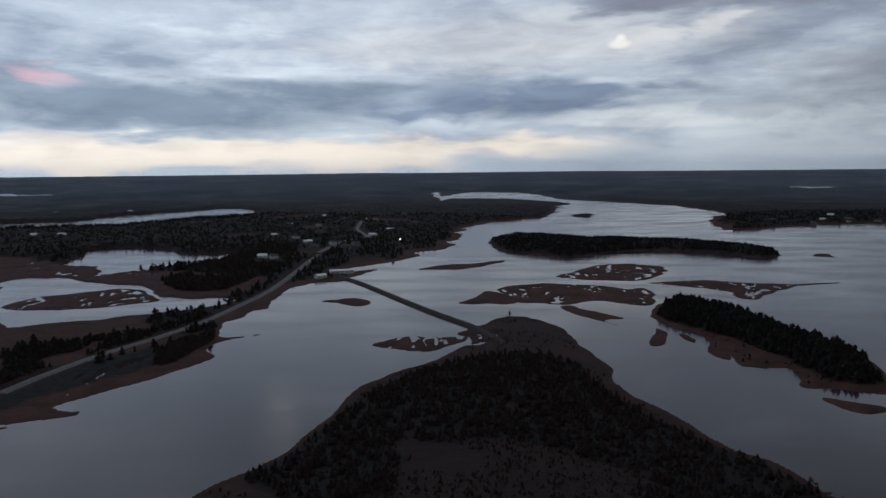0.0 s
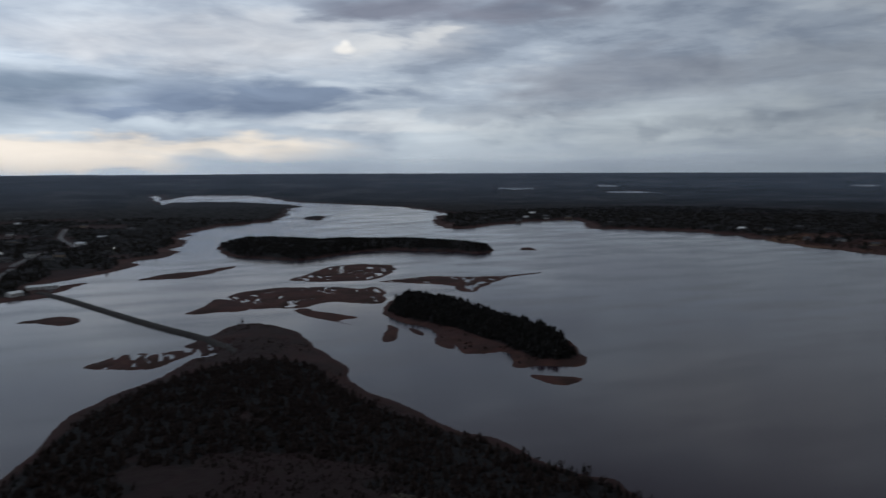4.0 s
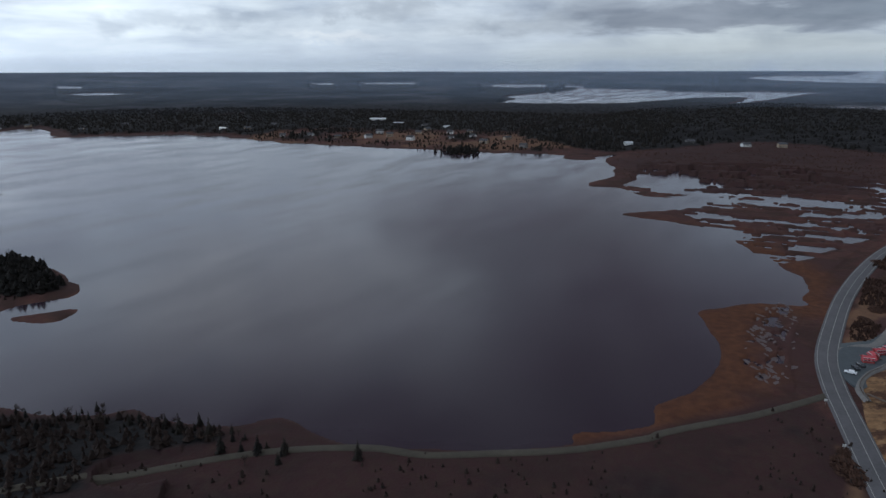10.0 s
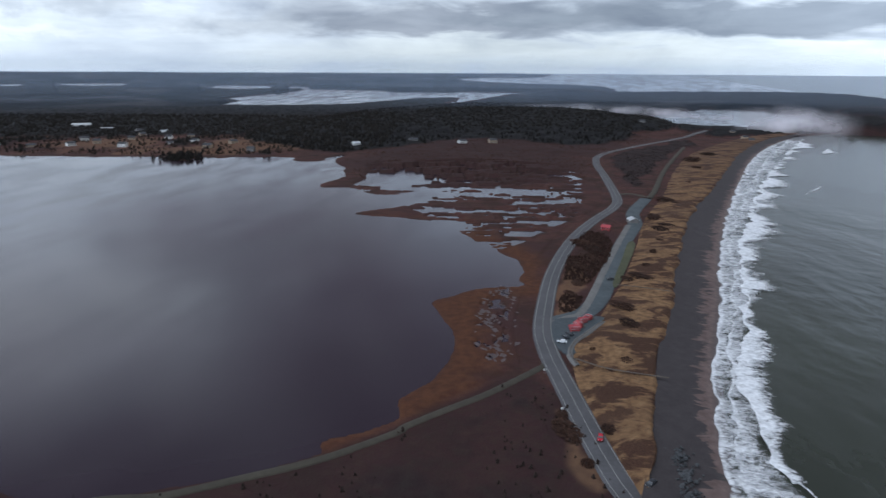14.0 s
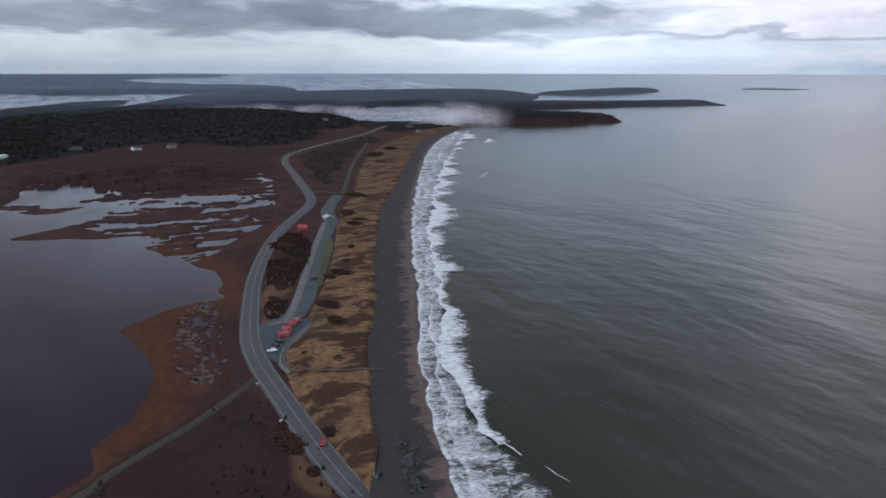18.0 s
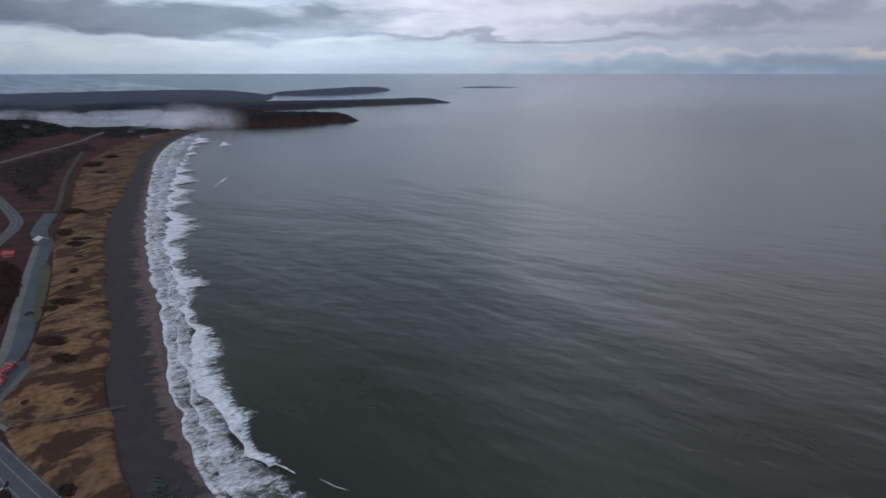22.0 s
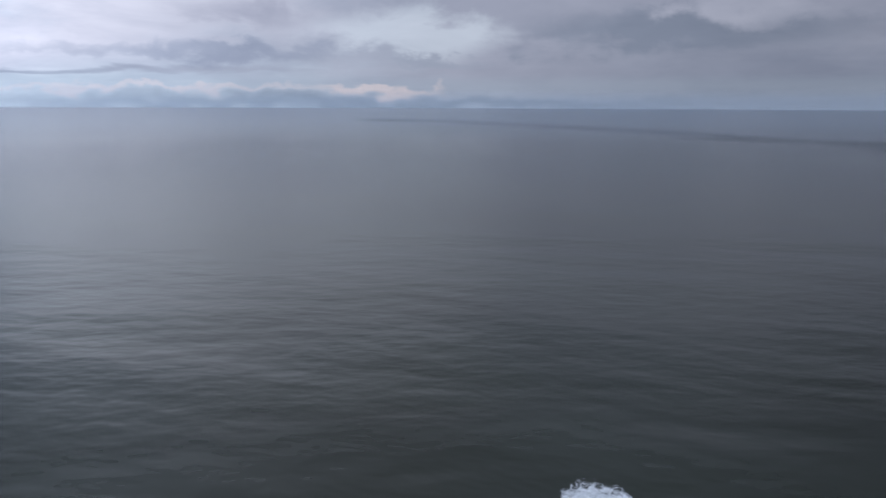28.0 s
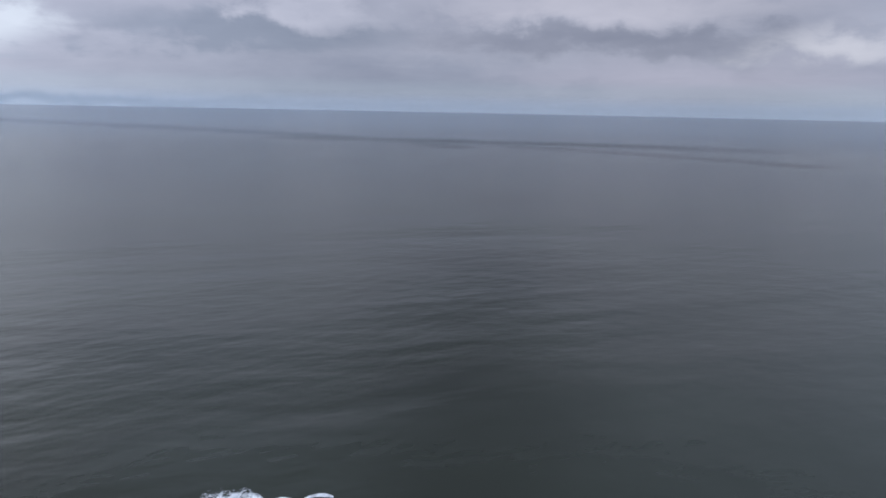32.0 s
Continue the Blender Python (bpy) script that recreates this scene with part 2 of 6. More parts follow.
    L(sky_col, gv.inputs[0])
    L(gain, gv.inputs["Scale"])
    glow = gv.outputs[0]

    air = N("ShaderNodeTexSky")
    air.sky_type, air.sun_disc = "NISHITA", False
    air.sun_elevation, air.sun_rotation = radians(60), radians(24)
    b1 = N("ShaderNodeBackground")
    L(air.outputs[0], b1.inputs[0])
    b1.inputs[1].default_value = 0.06
    b2 = N("ShaderNodeBackground")
    L(glow, b2.inputs[0])
    b2.inputs[1].default_value = 1.0
    mx = N("ShaderNodeMixShader")
    mx.inputs[0].default_value = 0.95
    L(b1.outputs[0], mx.inputs[1])
    L(b2.outputs[0], mx.inputs[2])
    out = N("ShaderNodeOutputWorld")
    L(mx.outputs[0], out.inputs[0])


world_sky()
sun_data = bpy.data.lights.new("sun", "SUN")
sun_data.energy, sun_data.angle, sun_data.color = 0.5, radians(30), (1.0, 0.93, 0.85)
sun = new("sun", sun_data)
sun.matrix_world = look((1000, 2200, 4200), (0, 0, 0))

# ---- materials ----
class Mat:
    """A small builder for node materials."""

    def __init__(self, name, rough=0.8, metal=0.0, spec=0.3):
        self.m = bpy.data.materials.new(name)
        self.m.use_nodes = True
        self.t = self.m.node_tree
        self.b = self.t.nodes["Principled BSDF"]
        self.b.inputs["Roughness"].default_value = rough
        self.b.inputs["Metallic"].default_value = metal
        self.b.inputs["Specular IOR Level"].default_value = spec
        self.pos = self.node("ShaderNodeNewGeometry").outputs["Position"]

    def node(self, kind):
        return self.t.nodes.new(kind)

    def link(self, a, b):
        self.t.links.new(a, b)

    def noise(self, scale, detail=4, rough=0.55, vec=None, stretch=None, warp=0.0):
        vec = vec or self.pos
        if stretch:
            mp = self.node("ShaderNodeMapping")
            mp.inputs["Rotation"].default_value = (0, 0, radians(stretch[3]) if len(stretch) > 3 else 0)
            mp.inputs["Scale"].default_value = stretch[:3]
            self.link(vec, mp.inputs[0])
            vec = mp.outputs[0]
        n = self.node("ShaderNodeTexNoise")
        n.inputs["Scale"].default_value, n.inputs["Detail"].default_value, n.inputs["Roughness"].default_value = scale, detail, rough
        n.inputs["Distortion"].default_value = warp
        self.link(vec, n.inputs["Vector"])
        return n.outputs[0]

    def ramp(self, fac, *stops):
        n = self.node("ShaderNodeValToRGB")
        while len(n.color_ramp.elements) < len(stops):
            n.color_ramp.elements.new(0.5)
        for e, (p, c) in zip(n.color_ramp.elements, stops):
            c = (c, c, c) if isinstance(c, (int, float)) else c
            e.position, e.color = p, (*c, 1)
        self.link(fac, n.inputs[0])
        return n.outputs[0]

    def mix(self, fac, a, b, kind="MIX"):
        n = self.node("ShaderNodeMix")
        n.data_type, n.blend_type = "RGBA", kind
        for sock, v in ((n.inputs[0], fac), (n.inputs[6], a), (n.inputs[7], b)):
            if isinstance(v, (int, float)):
                sock.default_value = v
            elif isinstance(v, tuple):
                sock.default_value = (*v, 1)
            else:
                self.link(v, sock)
        return n.outputs[2]

    def math(self, op, a, b=0.0):
        n = self.node("ShaderNodeMath")
        n.operation = op
        for sock, v in zip(n.inputs, (a, b)):
            if isinstance(v, (int, float)):
                sock.default_value = v
            else:
                self.link(v, sock)
        return n.outputs[0]

    def color(self, c):
        if isinstance(c, tuple):
            self.b.inputs["Base Color"].default_value = (*c, 1)
        else:
            self.link(c, self.b.inputs["Base Color"])
        return self

    def bump(self, h, dist, strength=1.0):
        n = self.node("ShaderNodeBump")
        n.inputs["Distance"].default_value, n.inputs["Strength"].default_value = dist, strength
        self.link(h, n.inputs["Height"])
        self.link(n.outputs[0], self.b.inputs["Normal"])
        return self

    def attr(self, name):
        n = self.node("ShaderNodeAttribute")
        n.attribute_name = name
        return n


def plain(name, c, rough=0.8, metal=0.0, vary=0.25, scale=1.5, dist=0.02):
    """Colour with fine grain and larger stains, and a little relief."""
    m = Mat(name, rough, metal)
    n = m.mix(0.5, m.noise(scale, 5), m.noise(scale * 0.12, 3))
    lo, hi = tuple(v * (1 - vary) for v in c), tuple(min(1, v * (1 + vary)) for v in c)
    m.color(m.ramp(n, (0.3, lo), (0.7, hi)))
    m.bump(m.noise(scale * 3, 4), dist)
    return m.m


def ground_material():
    m = Mat("ground_cover", 0.95, 0, 0.1)
    a = m.attr("cover")
    sep = m.node("ShaderNodeSeparateColor")
    m.link(a.outputs["Color"], sep.inputs[0])
    forest, marsh, tan = sep.outputs
    n1, n2, n3 = m.noise(0.25, 6), m.noise(0.02, 5), m.noise(0.9, 4)
    heath = m.mix(n2, (0.016, 0.010, 0.011), (0.046, 0.022, 0.022))
    heath = m.mix(m.ramp(n1, (0.4, 0), (0.65, 1)), heath, (0.030, 0.019, 0.017))
    wood = m.ramp(n1, (0.3, (0.009, 0.009, 0.010)), (0.7, (0.020, 0.019, 0.019)))
    red = m.mix(m.ramp(n2, (0.38, 0), (0.62, 1)), (0.098, 0.037, 0.030), (0.066, 0.030, 0.028))
    red = m.mix(m.ramp(n1, (0.45, 0), (0.62, 1)), red, (0.105, 0.050, 0.034))
    red = m.mix(m.ramp(n3, (0.4, 0), (0.7, 0.6)), red, (0.045, 0.024, 0.021))
    red = m.mix(m.ramp(m.noise(0.045, 5, 0.6, warp=0.6), (0.47, 0), (0.58, 0.9)), red, (0.036, 0.020, 0.015))
    red = m.mix(m.ramp(m.noise(0.017, 6, 0.65, warp=0.8), (0.52, 0), (0.60, 0.8)), red, (0.054, 0.026, 0.025))
    straw = m.mix(m.ramp(n1, (0.35, 0), (0.65, 1)), (0.22, 0.130, 0.070), (0.15, 0.085, 0.050))
    c = m.mix(forest, heath, wood)
    c = m.mix(marsh, c, red)
    c = m.mix(tan, c, straw)
    rust = m.mix(m.ramp(n1, (0.35, 0), (0.65, 1)), (0.056, 0.023, 0.014), (0.088, 0.037, 0.019))
    c = m.mix(m.math("MULTIPLY", a.outputs["Alpha"], 0.9), c, rust)
    m.color(c)
    m.bump(m.mix(0.5, n1, n3), 0.8, 0.7)
    return m.m


def water_material(name, deep, waves, rough=0.06):
    m = Mat(name, rough, 0, 0.5)
    m.b.inputs["IOR"].default_value = 1.333
    n = m.noise(0.004, 4)
    m.color(m.ramp(n, (0.35, tuple(v * 0.8 for v in deep)), (0.65, tuple(v * 1.2 for v in deep))))
    waves(m)
    return m.m


def calm(m):
    patch = m.ramp(m.noise(0.006, 4, stretch=(1, 2.5, 1, 20)), (0.42, 0.15), (0.6, 1.0))
    h = m.mix(1.0, m.mix(0.5, m.noise(0.9, 3), m.noise(0.25, 3)), patch, "MULTIPLY")
    away = m.node("ShaderNodeVectorMath")
    away.operation = "LENGTH"
    m.link(m.pos, away.inputs[0])
    near = m.math("MAXIMUM", m.math("SUBTRACT", 1.0, m.math("DIVIDE", away.outputs["Value"], 1300.0)), 0.0)
    m.bump(m.math("MULTIPLY", h, near), 0.05, 0.35)
    r = m.ramp(m.noise(0.008, 4, stretch=(1, 3, 1, 15)), (0.4, 0.11), (0.62, 0.21))
    m.link(r, m.b.inputs["Roughness"])


def swell(m):
    flat = m.node("ShaderNodeVectorMath")
    flat.operation = "LENGTH"
    m.link(m.pos, flat.inputs[0])
    out = flat.outputs["Value"]
    long = m.noise(0.024, 1, 0.4, stretch=(0.40, 0.90, 1, -56), warp=0.4)
    mid = m.noise(0.075, 2, 0.5, stretch=(0.58, 1.0, 1, -47), warp=0.1)
    chop = m.noise(0.30, 2, 0.5, stretch=(0.7, 1.2, 1, -52))
    broad = m.noise(0.009, 2, 0.5, stretch=(0.40, 1.0, 1, -50), warp=0.4)
    h = m.math("ADD", m.mix(0.015, m.mix(0.42, long, mid), chop), m.math("MULTIPLY", broad, 2.0))
    # the swell flattens to a sheen far out
    near = m.math("MAXIMUM", m.math("SUBTRACT", 1.0, m.math("DIVIDE", out, 3000.0)), 0.02)
    m.bump(m.math("MULTIPLY", h, near), 3.0, 0.5)
    wind = m.attr("wind").outputs["Fac"]
    still = m.math("MAXIMUM", m.math("SUBTRACT", 0.27, m.math("DIVIDE", out, 30000.0)), 0.2)
    m.link(still, m.b.inputs["Roughness"])
    # under the squalls the steep little waves' dimmer reflection is painted by mixing in dark
    into, both = m.node("ShaderNodeBsdfDiffuse"), m.node("ShaderNodeMixShader")
    into.inputs[0].default_value = (0.030, 0.034, 0.040, 1)
    m.link(m.math("MULTIPLY", wind, 0.45), both.inputs[0])
    m.link(m.b.outputs[0], both.inputs[1])
    m.link(into.outputs[0], both.inputs[2])
    m.link(both.outputs[0], m.t.nodes["Material Output"].inputs[0])


GROUND = ground_material()
LAKE = water_material("lake_water", (0.028, 0.019, 0.026), calm)
SEA = water_material("sea_water", (0.026, 0.030, 0.023), swell, 0.16)
# ---- the plan: shores, islands and ways, in metres from the point under the drone ----
PENINSULA = [(-93, 255), (-78, 272), (-65, 302), (-54, 342), (-43, 382), (-23, 411), (2, 444), (18, 486), (11, 504), (21, 522), (33, 533), (53, 562), (73, 556), (86, 519), (90, 484), (95, 431), (99, 378), (107, 343), (116, 312), (123, 286), (136, 271), (143, 241), (150, 225), (158, 216), (158, 204), (163, 182), (168, 172), (179, 163), (175, 149), (176, 132), (182, 108), (192, 89), (204, 74), (217, 59), (227, 47), (268, 5), (240, -20), (190, -30), (120, -46), (50, -74), (-20, -90), (-75, -82), (-120, -55), (-165, 0), (-190, 80), (-205, 160), (-175, 196), (-135, 196), (-112, 205)]
FRINGE = [(209, 67), (224, 56), (232, 48), (249, 48), (272, 35), (299, 32), (333, 38), (359, 48), (371, 40), (390, 26), (401, 2), (414, 6), (447, 0), (469, 11), (513, 38), (548, 51), (570, 67), (577, 107), (589, 144), (616, 122), (662, 86), (698, 79), (723, 92), (687, 124), (685, 149), (720, 179), (717, 199), (740, 207), (812, 210), (930, 246), (984, 246), (997, 256), (987, 305), (1000, 357), (1500, 450), (2200, 300), (2200, -90), (1420, -330), (1330, -405), (1100, -305), (860, -216), (543, -112), (374, -74), (284, -56), (227, -50), (196, -40), (170, -30), (165, -10)]
NORTH_SHORE = [(999, 258), (971, 340), (941, 442), (908, 445), (909, 473), (940, 508), (933, 605), (926, 709), (923, 852), (957, 993), (916, 1096), (856, 1162), (808, 1207), (854, 1292), (916, 1431), (885, 1430), (787, 1420), (555, 1311), (560, 1392), (610, 1592), (676, 1734), (738, 1796), (725, 2123), (668, 2251), (448, 2554), (376, 2787), (275, 2915), (112, 2941), (-7, 2900), (300, 4800), (3200, 3700), (4850, 0), (3000, 200), (2000, 250)]
WEST = [(-29, 2740), (37, 2678), (247, 2619), (356, 2488), (420, 2361), (349, 2136), (309, 1893), (212, 1668), (112, 1590), (55, 1455), (30, 1326), (15, 1160), (-3, 1053), (-32, 1019), (-42, 941), (-70, 908), (-104, 878), (-116, 820), (-101, 776), (-114, 753), (-137, 742), (-154, 708), (-157, 672), (-157, 608), (-168, 591), (-170, 534), (-160, 497), (-133, 510), (-156, 488), (-160, 459), (-149, 438), (-163, 403), (-180, 382), (-193, 364), (-204, 350), (-216, 327), (-700, 200), (-4800, -800), (-4800, 2500), (-3000, 3900), (-1200, 4750), (-200, 4850)]
NEAR_ISLAND = [(184, 604), (174, 562), (176, 519), (188, 486), (171, 434), (176, 421), (184, 437), (178, 411), (188, 403), (207, 403), (197, 367), (213, 365), (237, 358), (254, 391), (266, 432), (261, 471), (252, 518), (247, 562), (233, 600), (213, 627)]
BIG_ISLAND = [(79, 1154), (87, 1053), (103, 1001), (140, 977), (166, 943), (208, 959), (266, 1001), (338, 995), (400, 950), (417, 912), (456, 915), (466, 951), (456, 1006), (428, 1038), (376, 1108), (292, 1134), (207, 1179), (116, 1228)]
MUD_A = [(122, 782), (140, 760), (168, 747), (218, 747), (251, 787), (262, 832), (244, 864), (209, 866), (168, 839)]
MUD_B = [(56, 682), (62, 628), (84, 616), (107, 607), (141, 624), (171, 604), (185, 616), (202, 684), (177, 685), (155, 714), (104, 724), (70, 712)]
MUD_C = [(103, 595), (117, 559), (134, 523), (128, 543), (148, 553), (130, 574), (114, 604)]
MUD_D = [(10, 625), (33, 616), (64, 623), (55, 666), (39, 674)]
MUD_E = [(-110, 637), (-95, 628), (-78, 609), (-63, 624), (-78, 656)]
MUD_F = [(217, 725), (248, 694), (274, 660), (275, 636), (288, 624), (306, 659), (344, 682), (407, 713), (356, 705), (310, 719), (273, 732)]
MUD_G = [(-49, 470), (-32, 457), (-10, 450), (6, 471), (16, 490), (2, 494), (-27, 492)]
MUD_H = [(-27, 842), (11, 825), (53, 862), (78, 909), (40, 889)]
ISLET_A = [(334, 1773), (372, 1859), (380, 1745), (348, 1708)]
ISLET_B = [(139, 473), (147, 468), (158, 486), (160, 516)]
ISLET_C = [(197, 351), (199, 329), (218, 333)]
ISLET_D = [(501, 929), (526, 915), (529, 946)]
ISLET_E = [(170, 490), (172, 470), (176, 480), (174, 494)]
ISLET_F = [(-106, 784), (-94, 792), (-78, 836), (-97, 819)]
ISLET_G = [(-210, 657), (-181, 622), (-193, 644)]
UPPER_LAKE = [(-965, 1517), (-878, 1583), (-745, 1521), (-690, 1625), (-627, 1785), (-521, 1901), (-594, 2168), (-701, 2259), (-784, 2137), (-914, 1934), (-1075, 1691), (-2600, 1700)]
POND_A = [(-549, 1062), (-521, 1114), (-433, 1075), (-397, 1028), (-339, 1003), (-309, 1042), (-297, 974), (-309, 893), (-348, 880), (-373, 872), (-394, 839), (-408, 826), (-436, 876), (-521, 919), (-501, 952)]
POND_B = [(-355, 549), (-320, 551), (-275, 570), (-236, 592), (-202, 623), (-184, 670), (-208, 660), (-264, 663), (-281, 685), (-310, 720), (-344, 744), (-396, 762), (-447, 798), (-493, 768)]
POND_B_ISLE = [(-397, 620), (-359, 603), (-319, 611), (-286, 627), (-269, 651), (-298, 692), (-338, 718), (-373, 684), (-399, 670)]
FAR_LAKE = [(2246, 964), (2464, 986), (2489, 1063), (2735, 997), (2936, 918), (3060, 900), (3060, 500), (2980, 66), (2811, 192), (2653, 412), (2353, 578), (2253, 784)]
FAR_LAKE_B = [(3048, 1380), (3173, 1141), (3010, 1070), (2910, 1170), (2930, 1300)]
FAR_LAKE_C = [(1699, 2496), (1859, 2446), (1900, 2303), (1736, 2363)]
LAGOON = [(1819, -337), (2205, -449), (2367, -634), (2222, -765), (1914, -735), (1611, -602), (1568, -479), (1617, -373)]
HEAD_A = [(1506, -629), (1446, -733), (1469, -925), (1560, -950), (1640, -900), (1750, -760), (1700, -620)]
HEAD_B = [(2043, -891), (2032, -1258), (2014, -1439), (1993, -1592), (1948, -1661), (2105, -1668), (2204, -1364), (2341, -1022)]
HEAD_C = [(2617, -1330), (2513, -1555), (2521, -1794), (2658, -1870), (2711, -1676), (2686, -1365)]
HEAD_D = [(2466, -2177), (2275, -2379), (2456, -2297)]
CAUSEWAY = [(-119, 785), (-87, 732), (-45, 648), (-7, 574), (24, 518), (44, 462)]
ROAD_WEST = [(-242, 369), (-237, 404), (-224, 454), (-207, 496), (-192, 547), (-183, 609), (-174, 695), (-175, 811), (-177, 970), (-162, 1141), (-131, 1203), (-169, 1373), (-186, 1595)]
ROAD_MAIN = [(1462, -370), (1305, -275), (1155, -176), (1049, -118), (964, -100), (831, -96), (695, -91), (644, -82), (588, -60), (533, -41), (478, -27), (419, -16), (367, -10), (326, -7), (296, -9), (264, -14), (228, -20), (203, -25), (190, -28)]
PATH_LAKE = [(287, -8), (270, 5), (254, 18), (241, 31), (228, 43), (223, 46), (209, 61), (200, 73), (191, 88), (180, 107), (176, 124), (166, 142), (152, 160), (128, 182)]
PARK_STRIP = [(691, -118), (620, -95), (572, -89), (513, -72), (438, -53), (382, -40), (355, -30), (346, -22), (339, -13)]
BEACH_ACCESS = [(711, -93), (716, -108), (700, -120)]
DUNE_TRACK = [(1218, -276), (922, -184), (741, -136), (690, -121)]
SHINGLE_TOP = [(1482, -566), (1330, -444), (1099, -327), (912, -255), (733, -187), (613, -142), (507, -110), (408, -84), (349, -68), (304, -56), (264, -47), (233, -40), (206, -34), (182, -28), (150, -27), (110, -46), (60, -74), (0, -88), (-55, -84), (-95, -68), (-128, -40)]
DUNE_BACK = [(1410, -441), (1212, -316), (1048, -236), (868, -178), (705, -135), (594, -100), (495, -77), (412, -56), (362, -40), (323, -27), (304, -18), (269, -18), (238, -22), (209, -27), (190, -31)]
SURF_A = [(1328, -462), (1013, -318), (650, -186), (447, -122), (400, -110), (353, -97), (320, -86), (286, -75.5), (267, -71.5), (240, -65), (214, -60), (188, -56), (150, -52), (110, -72), (60, -102), (0, -118)]
SURF_B = [(1345, -510), (1038, -372), (780, -258), (520, -159), (470, -145), (405, -124), (354, -110), (317, -98), (285, -86), (258, -82), (232, -77), (207, -78)]
EAST_FAR = [(1300, -250), (1420, -520), (1500, -640), (1860, -900), (2040, -900), (2600, -1300), (3000, -1200), (3100, -700), (3000, 0), (2000, 300), (1300, 100)]
FAR_LAKE_D = [(2928, 1969), (3045, 1760), (2880, 1690), (2800, 1860)]
FAR_LAKE_E = [(-1757, 2780), (-1564, 2796), (-1506, 2730), (-1685, 2665)]
FAR_LAKE_F = [(1458, 2924), (1584, 2842), (1490, 2720), (1400, 2780)]
CAR_LOT = [(337, -12), (344, -22), (346, -38), (323, -29), (297, -19), (308, -12)]
FAR_NORTH = [(-1500, 3000), (-600, 2960), (-100, 2970), (500, 2990), (1500, 3250), (2600, 3000), (3300, 2200), (4200, 2300), (1500, 4650), (0, 4880), (-1500, 4650), (-3000, 3800)]
EAST_WOOD = [(1020, 300), (1060, 215), (1120, 160), (1185, 110), (1190, 20), (1150, -40), (1150, -110), (1230, -170), (1380, -235), (1480, -330), (1720, -330), (2200, -90), (2200, 350), (1300, 520)]
ROAD_BRUSH = [(760, -108), (860, -112), (965, -116), (1060, -142), (1160, -195), (1290, -280), (1225, -290), (1080, -232), (920, -172), (770, -130)]
FAR_EAST_RIDGE = [(3080, 1050), (3080, 500), (3020, 60), (2960, -100), (3000, -330), (3250, -420), (3500, -200), (3600, 600), (3400, 1300)]
ROADSIDE_WOOD = [(-249, 379), (-299, 460), (-260, 494), (-216, 538), (-192, 582), (-169, 530), (-203, 495), (-225, 447), (-234, 398)]
SHORE_WOOD = [(-186, 435), (-189, 471), (-174, 521), (-163, 511), (-162, 459), (-170, 421)]
KNOLL = [(-302, 738), (-334, 844), (-324, 982), (-305, 1087), (-232, 1081), (-206, 886), (-212, 751), (-227, 682)]
WEST_FLATS = [(-585, 913), (-573, 1111), (-494, 1137), (-318, 1104), (-291, 979), (-317, 853), (-384, 802), (-493, 831)]
SALT_SHORE = [(-208, 365), (-217, 394), (-207, 426), (-186, 448), (-172, 418), (-185, 390), (-198, 368)]
POINT_POOLS = [(-49, 470), (-35, 492), (2, 504), (23, 513), (46, 485), (35, 454), (5, 463), (-32, 454)]
CLEARING = [(-40, 296), (0, 316), (44, 298), (78, 262), (90, 215), (30, 192), (-40, 212)]
NEAR_WOOD = [(186, 604), (176, 565), (180, 528), (198, 484), (204, 445), (210, 405), (216, 378), (238, 368), (254, 391), (266, 432), (261, 471), (252, 518), (247, 562), (233, 600), (213, 627)]
POINT_COPSE = [(-200, 165), (-172, 190), (-130, 190), (-112, 180), (-130, 150), (-190, 130)]
FAR_LAKE_G = [(2769, 2137), (2807, 2054), (2680, 1990), (2660, 2080)]
FAR_LAKE_H = [(3149, 1024), (3176, 951), (3020, 915), (3030, 980)]
FAR_LAKE_I = [(3879, 325), (4123, 124), (4059, -272), (3750, -220), (3600, 139)]
FAR_LAKE_J = [(1932, 2837), (1998, 2788), (1900, 2660), (1850, 2710)]
DUNE_BRUSH = [(491, -32), (540, -50), (512, -62), (458, -54), (430, -44), (395, -34), (352, -24), (352, -16), (393, -20), (429, -24)]
GRAVEL_PATH = [(336, -12), (345, -20), (352, -27), (385, -36.5), (434, -48.5), (518, -70), (567, -83)]
LOT_FENCE = [(339.6, -37), (322, -27), (310, -20.5), (297, -17.6), (285, -20)]


# ---- shape of the land ----
def lattice(ix, iy, seed):
    h = (ix * 374761393 + iy * 668265263 + seed * 974634777).astype(np.int64)
    h = (h ^ (h >> 13)) * 1274126177
    return ((h ^ (h >> 16)) & 0xFFFF) / 65535.0


def rough2(x, y, scale, octaves=4, seed=0):
    """Fractal value noise, -1 to 1, for arrays."""
    total, amp, norm = np.zeros_like(x), 1.0, 0.0
    for o in range(octaves):
        u, v = x / scale + 57.3 * o, y / scale - 31.7 * o
        iu, iv = np.floor(u).astype(np.int64), np.floor(v).astype(np.int64)
        fu, fv = u - iu, v - iv
        fu, fv = fu * fu * (3 - 2 * fu), fv * fv * (3 - 2 * fv)
        a, b = lattice(iu, iv, seed + o), lattice(iu + 1, iv, seed + o)
        c, d = lattice(iu, iv + 1, seed + o), lattice(iu + 1, iv + 1, seed + o)
        total += amp * ((a * (1 - fu) + b * fu) * (1 - fv) + (c * (1 - fu) + d * fu) * fv - 0.5) * 2
        norm += amp
        amp, scale = amp * 0.5, scale * 0.5
    return total / norm


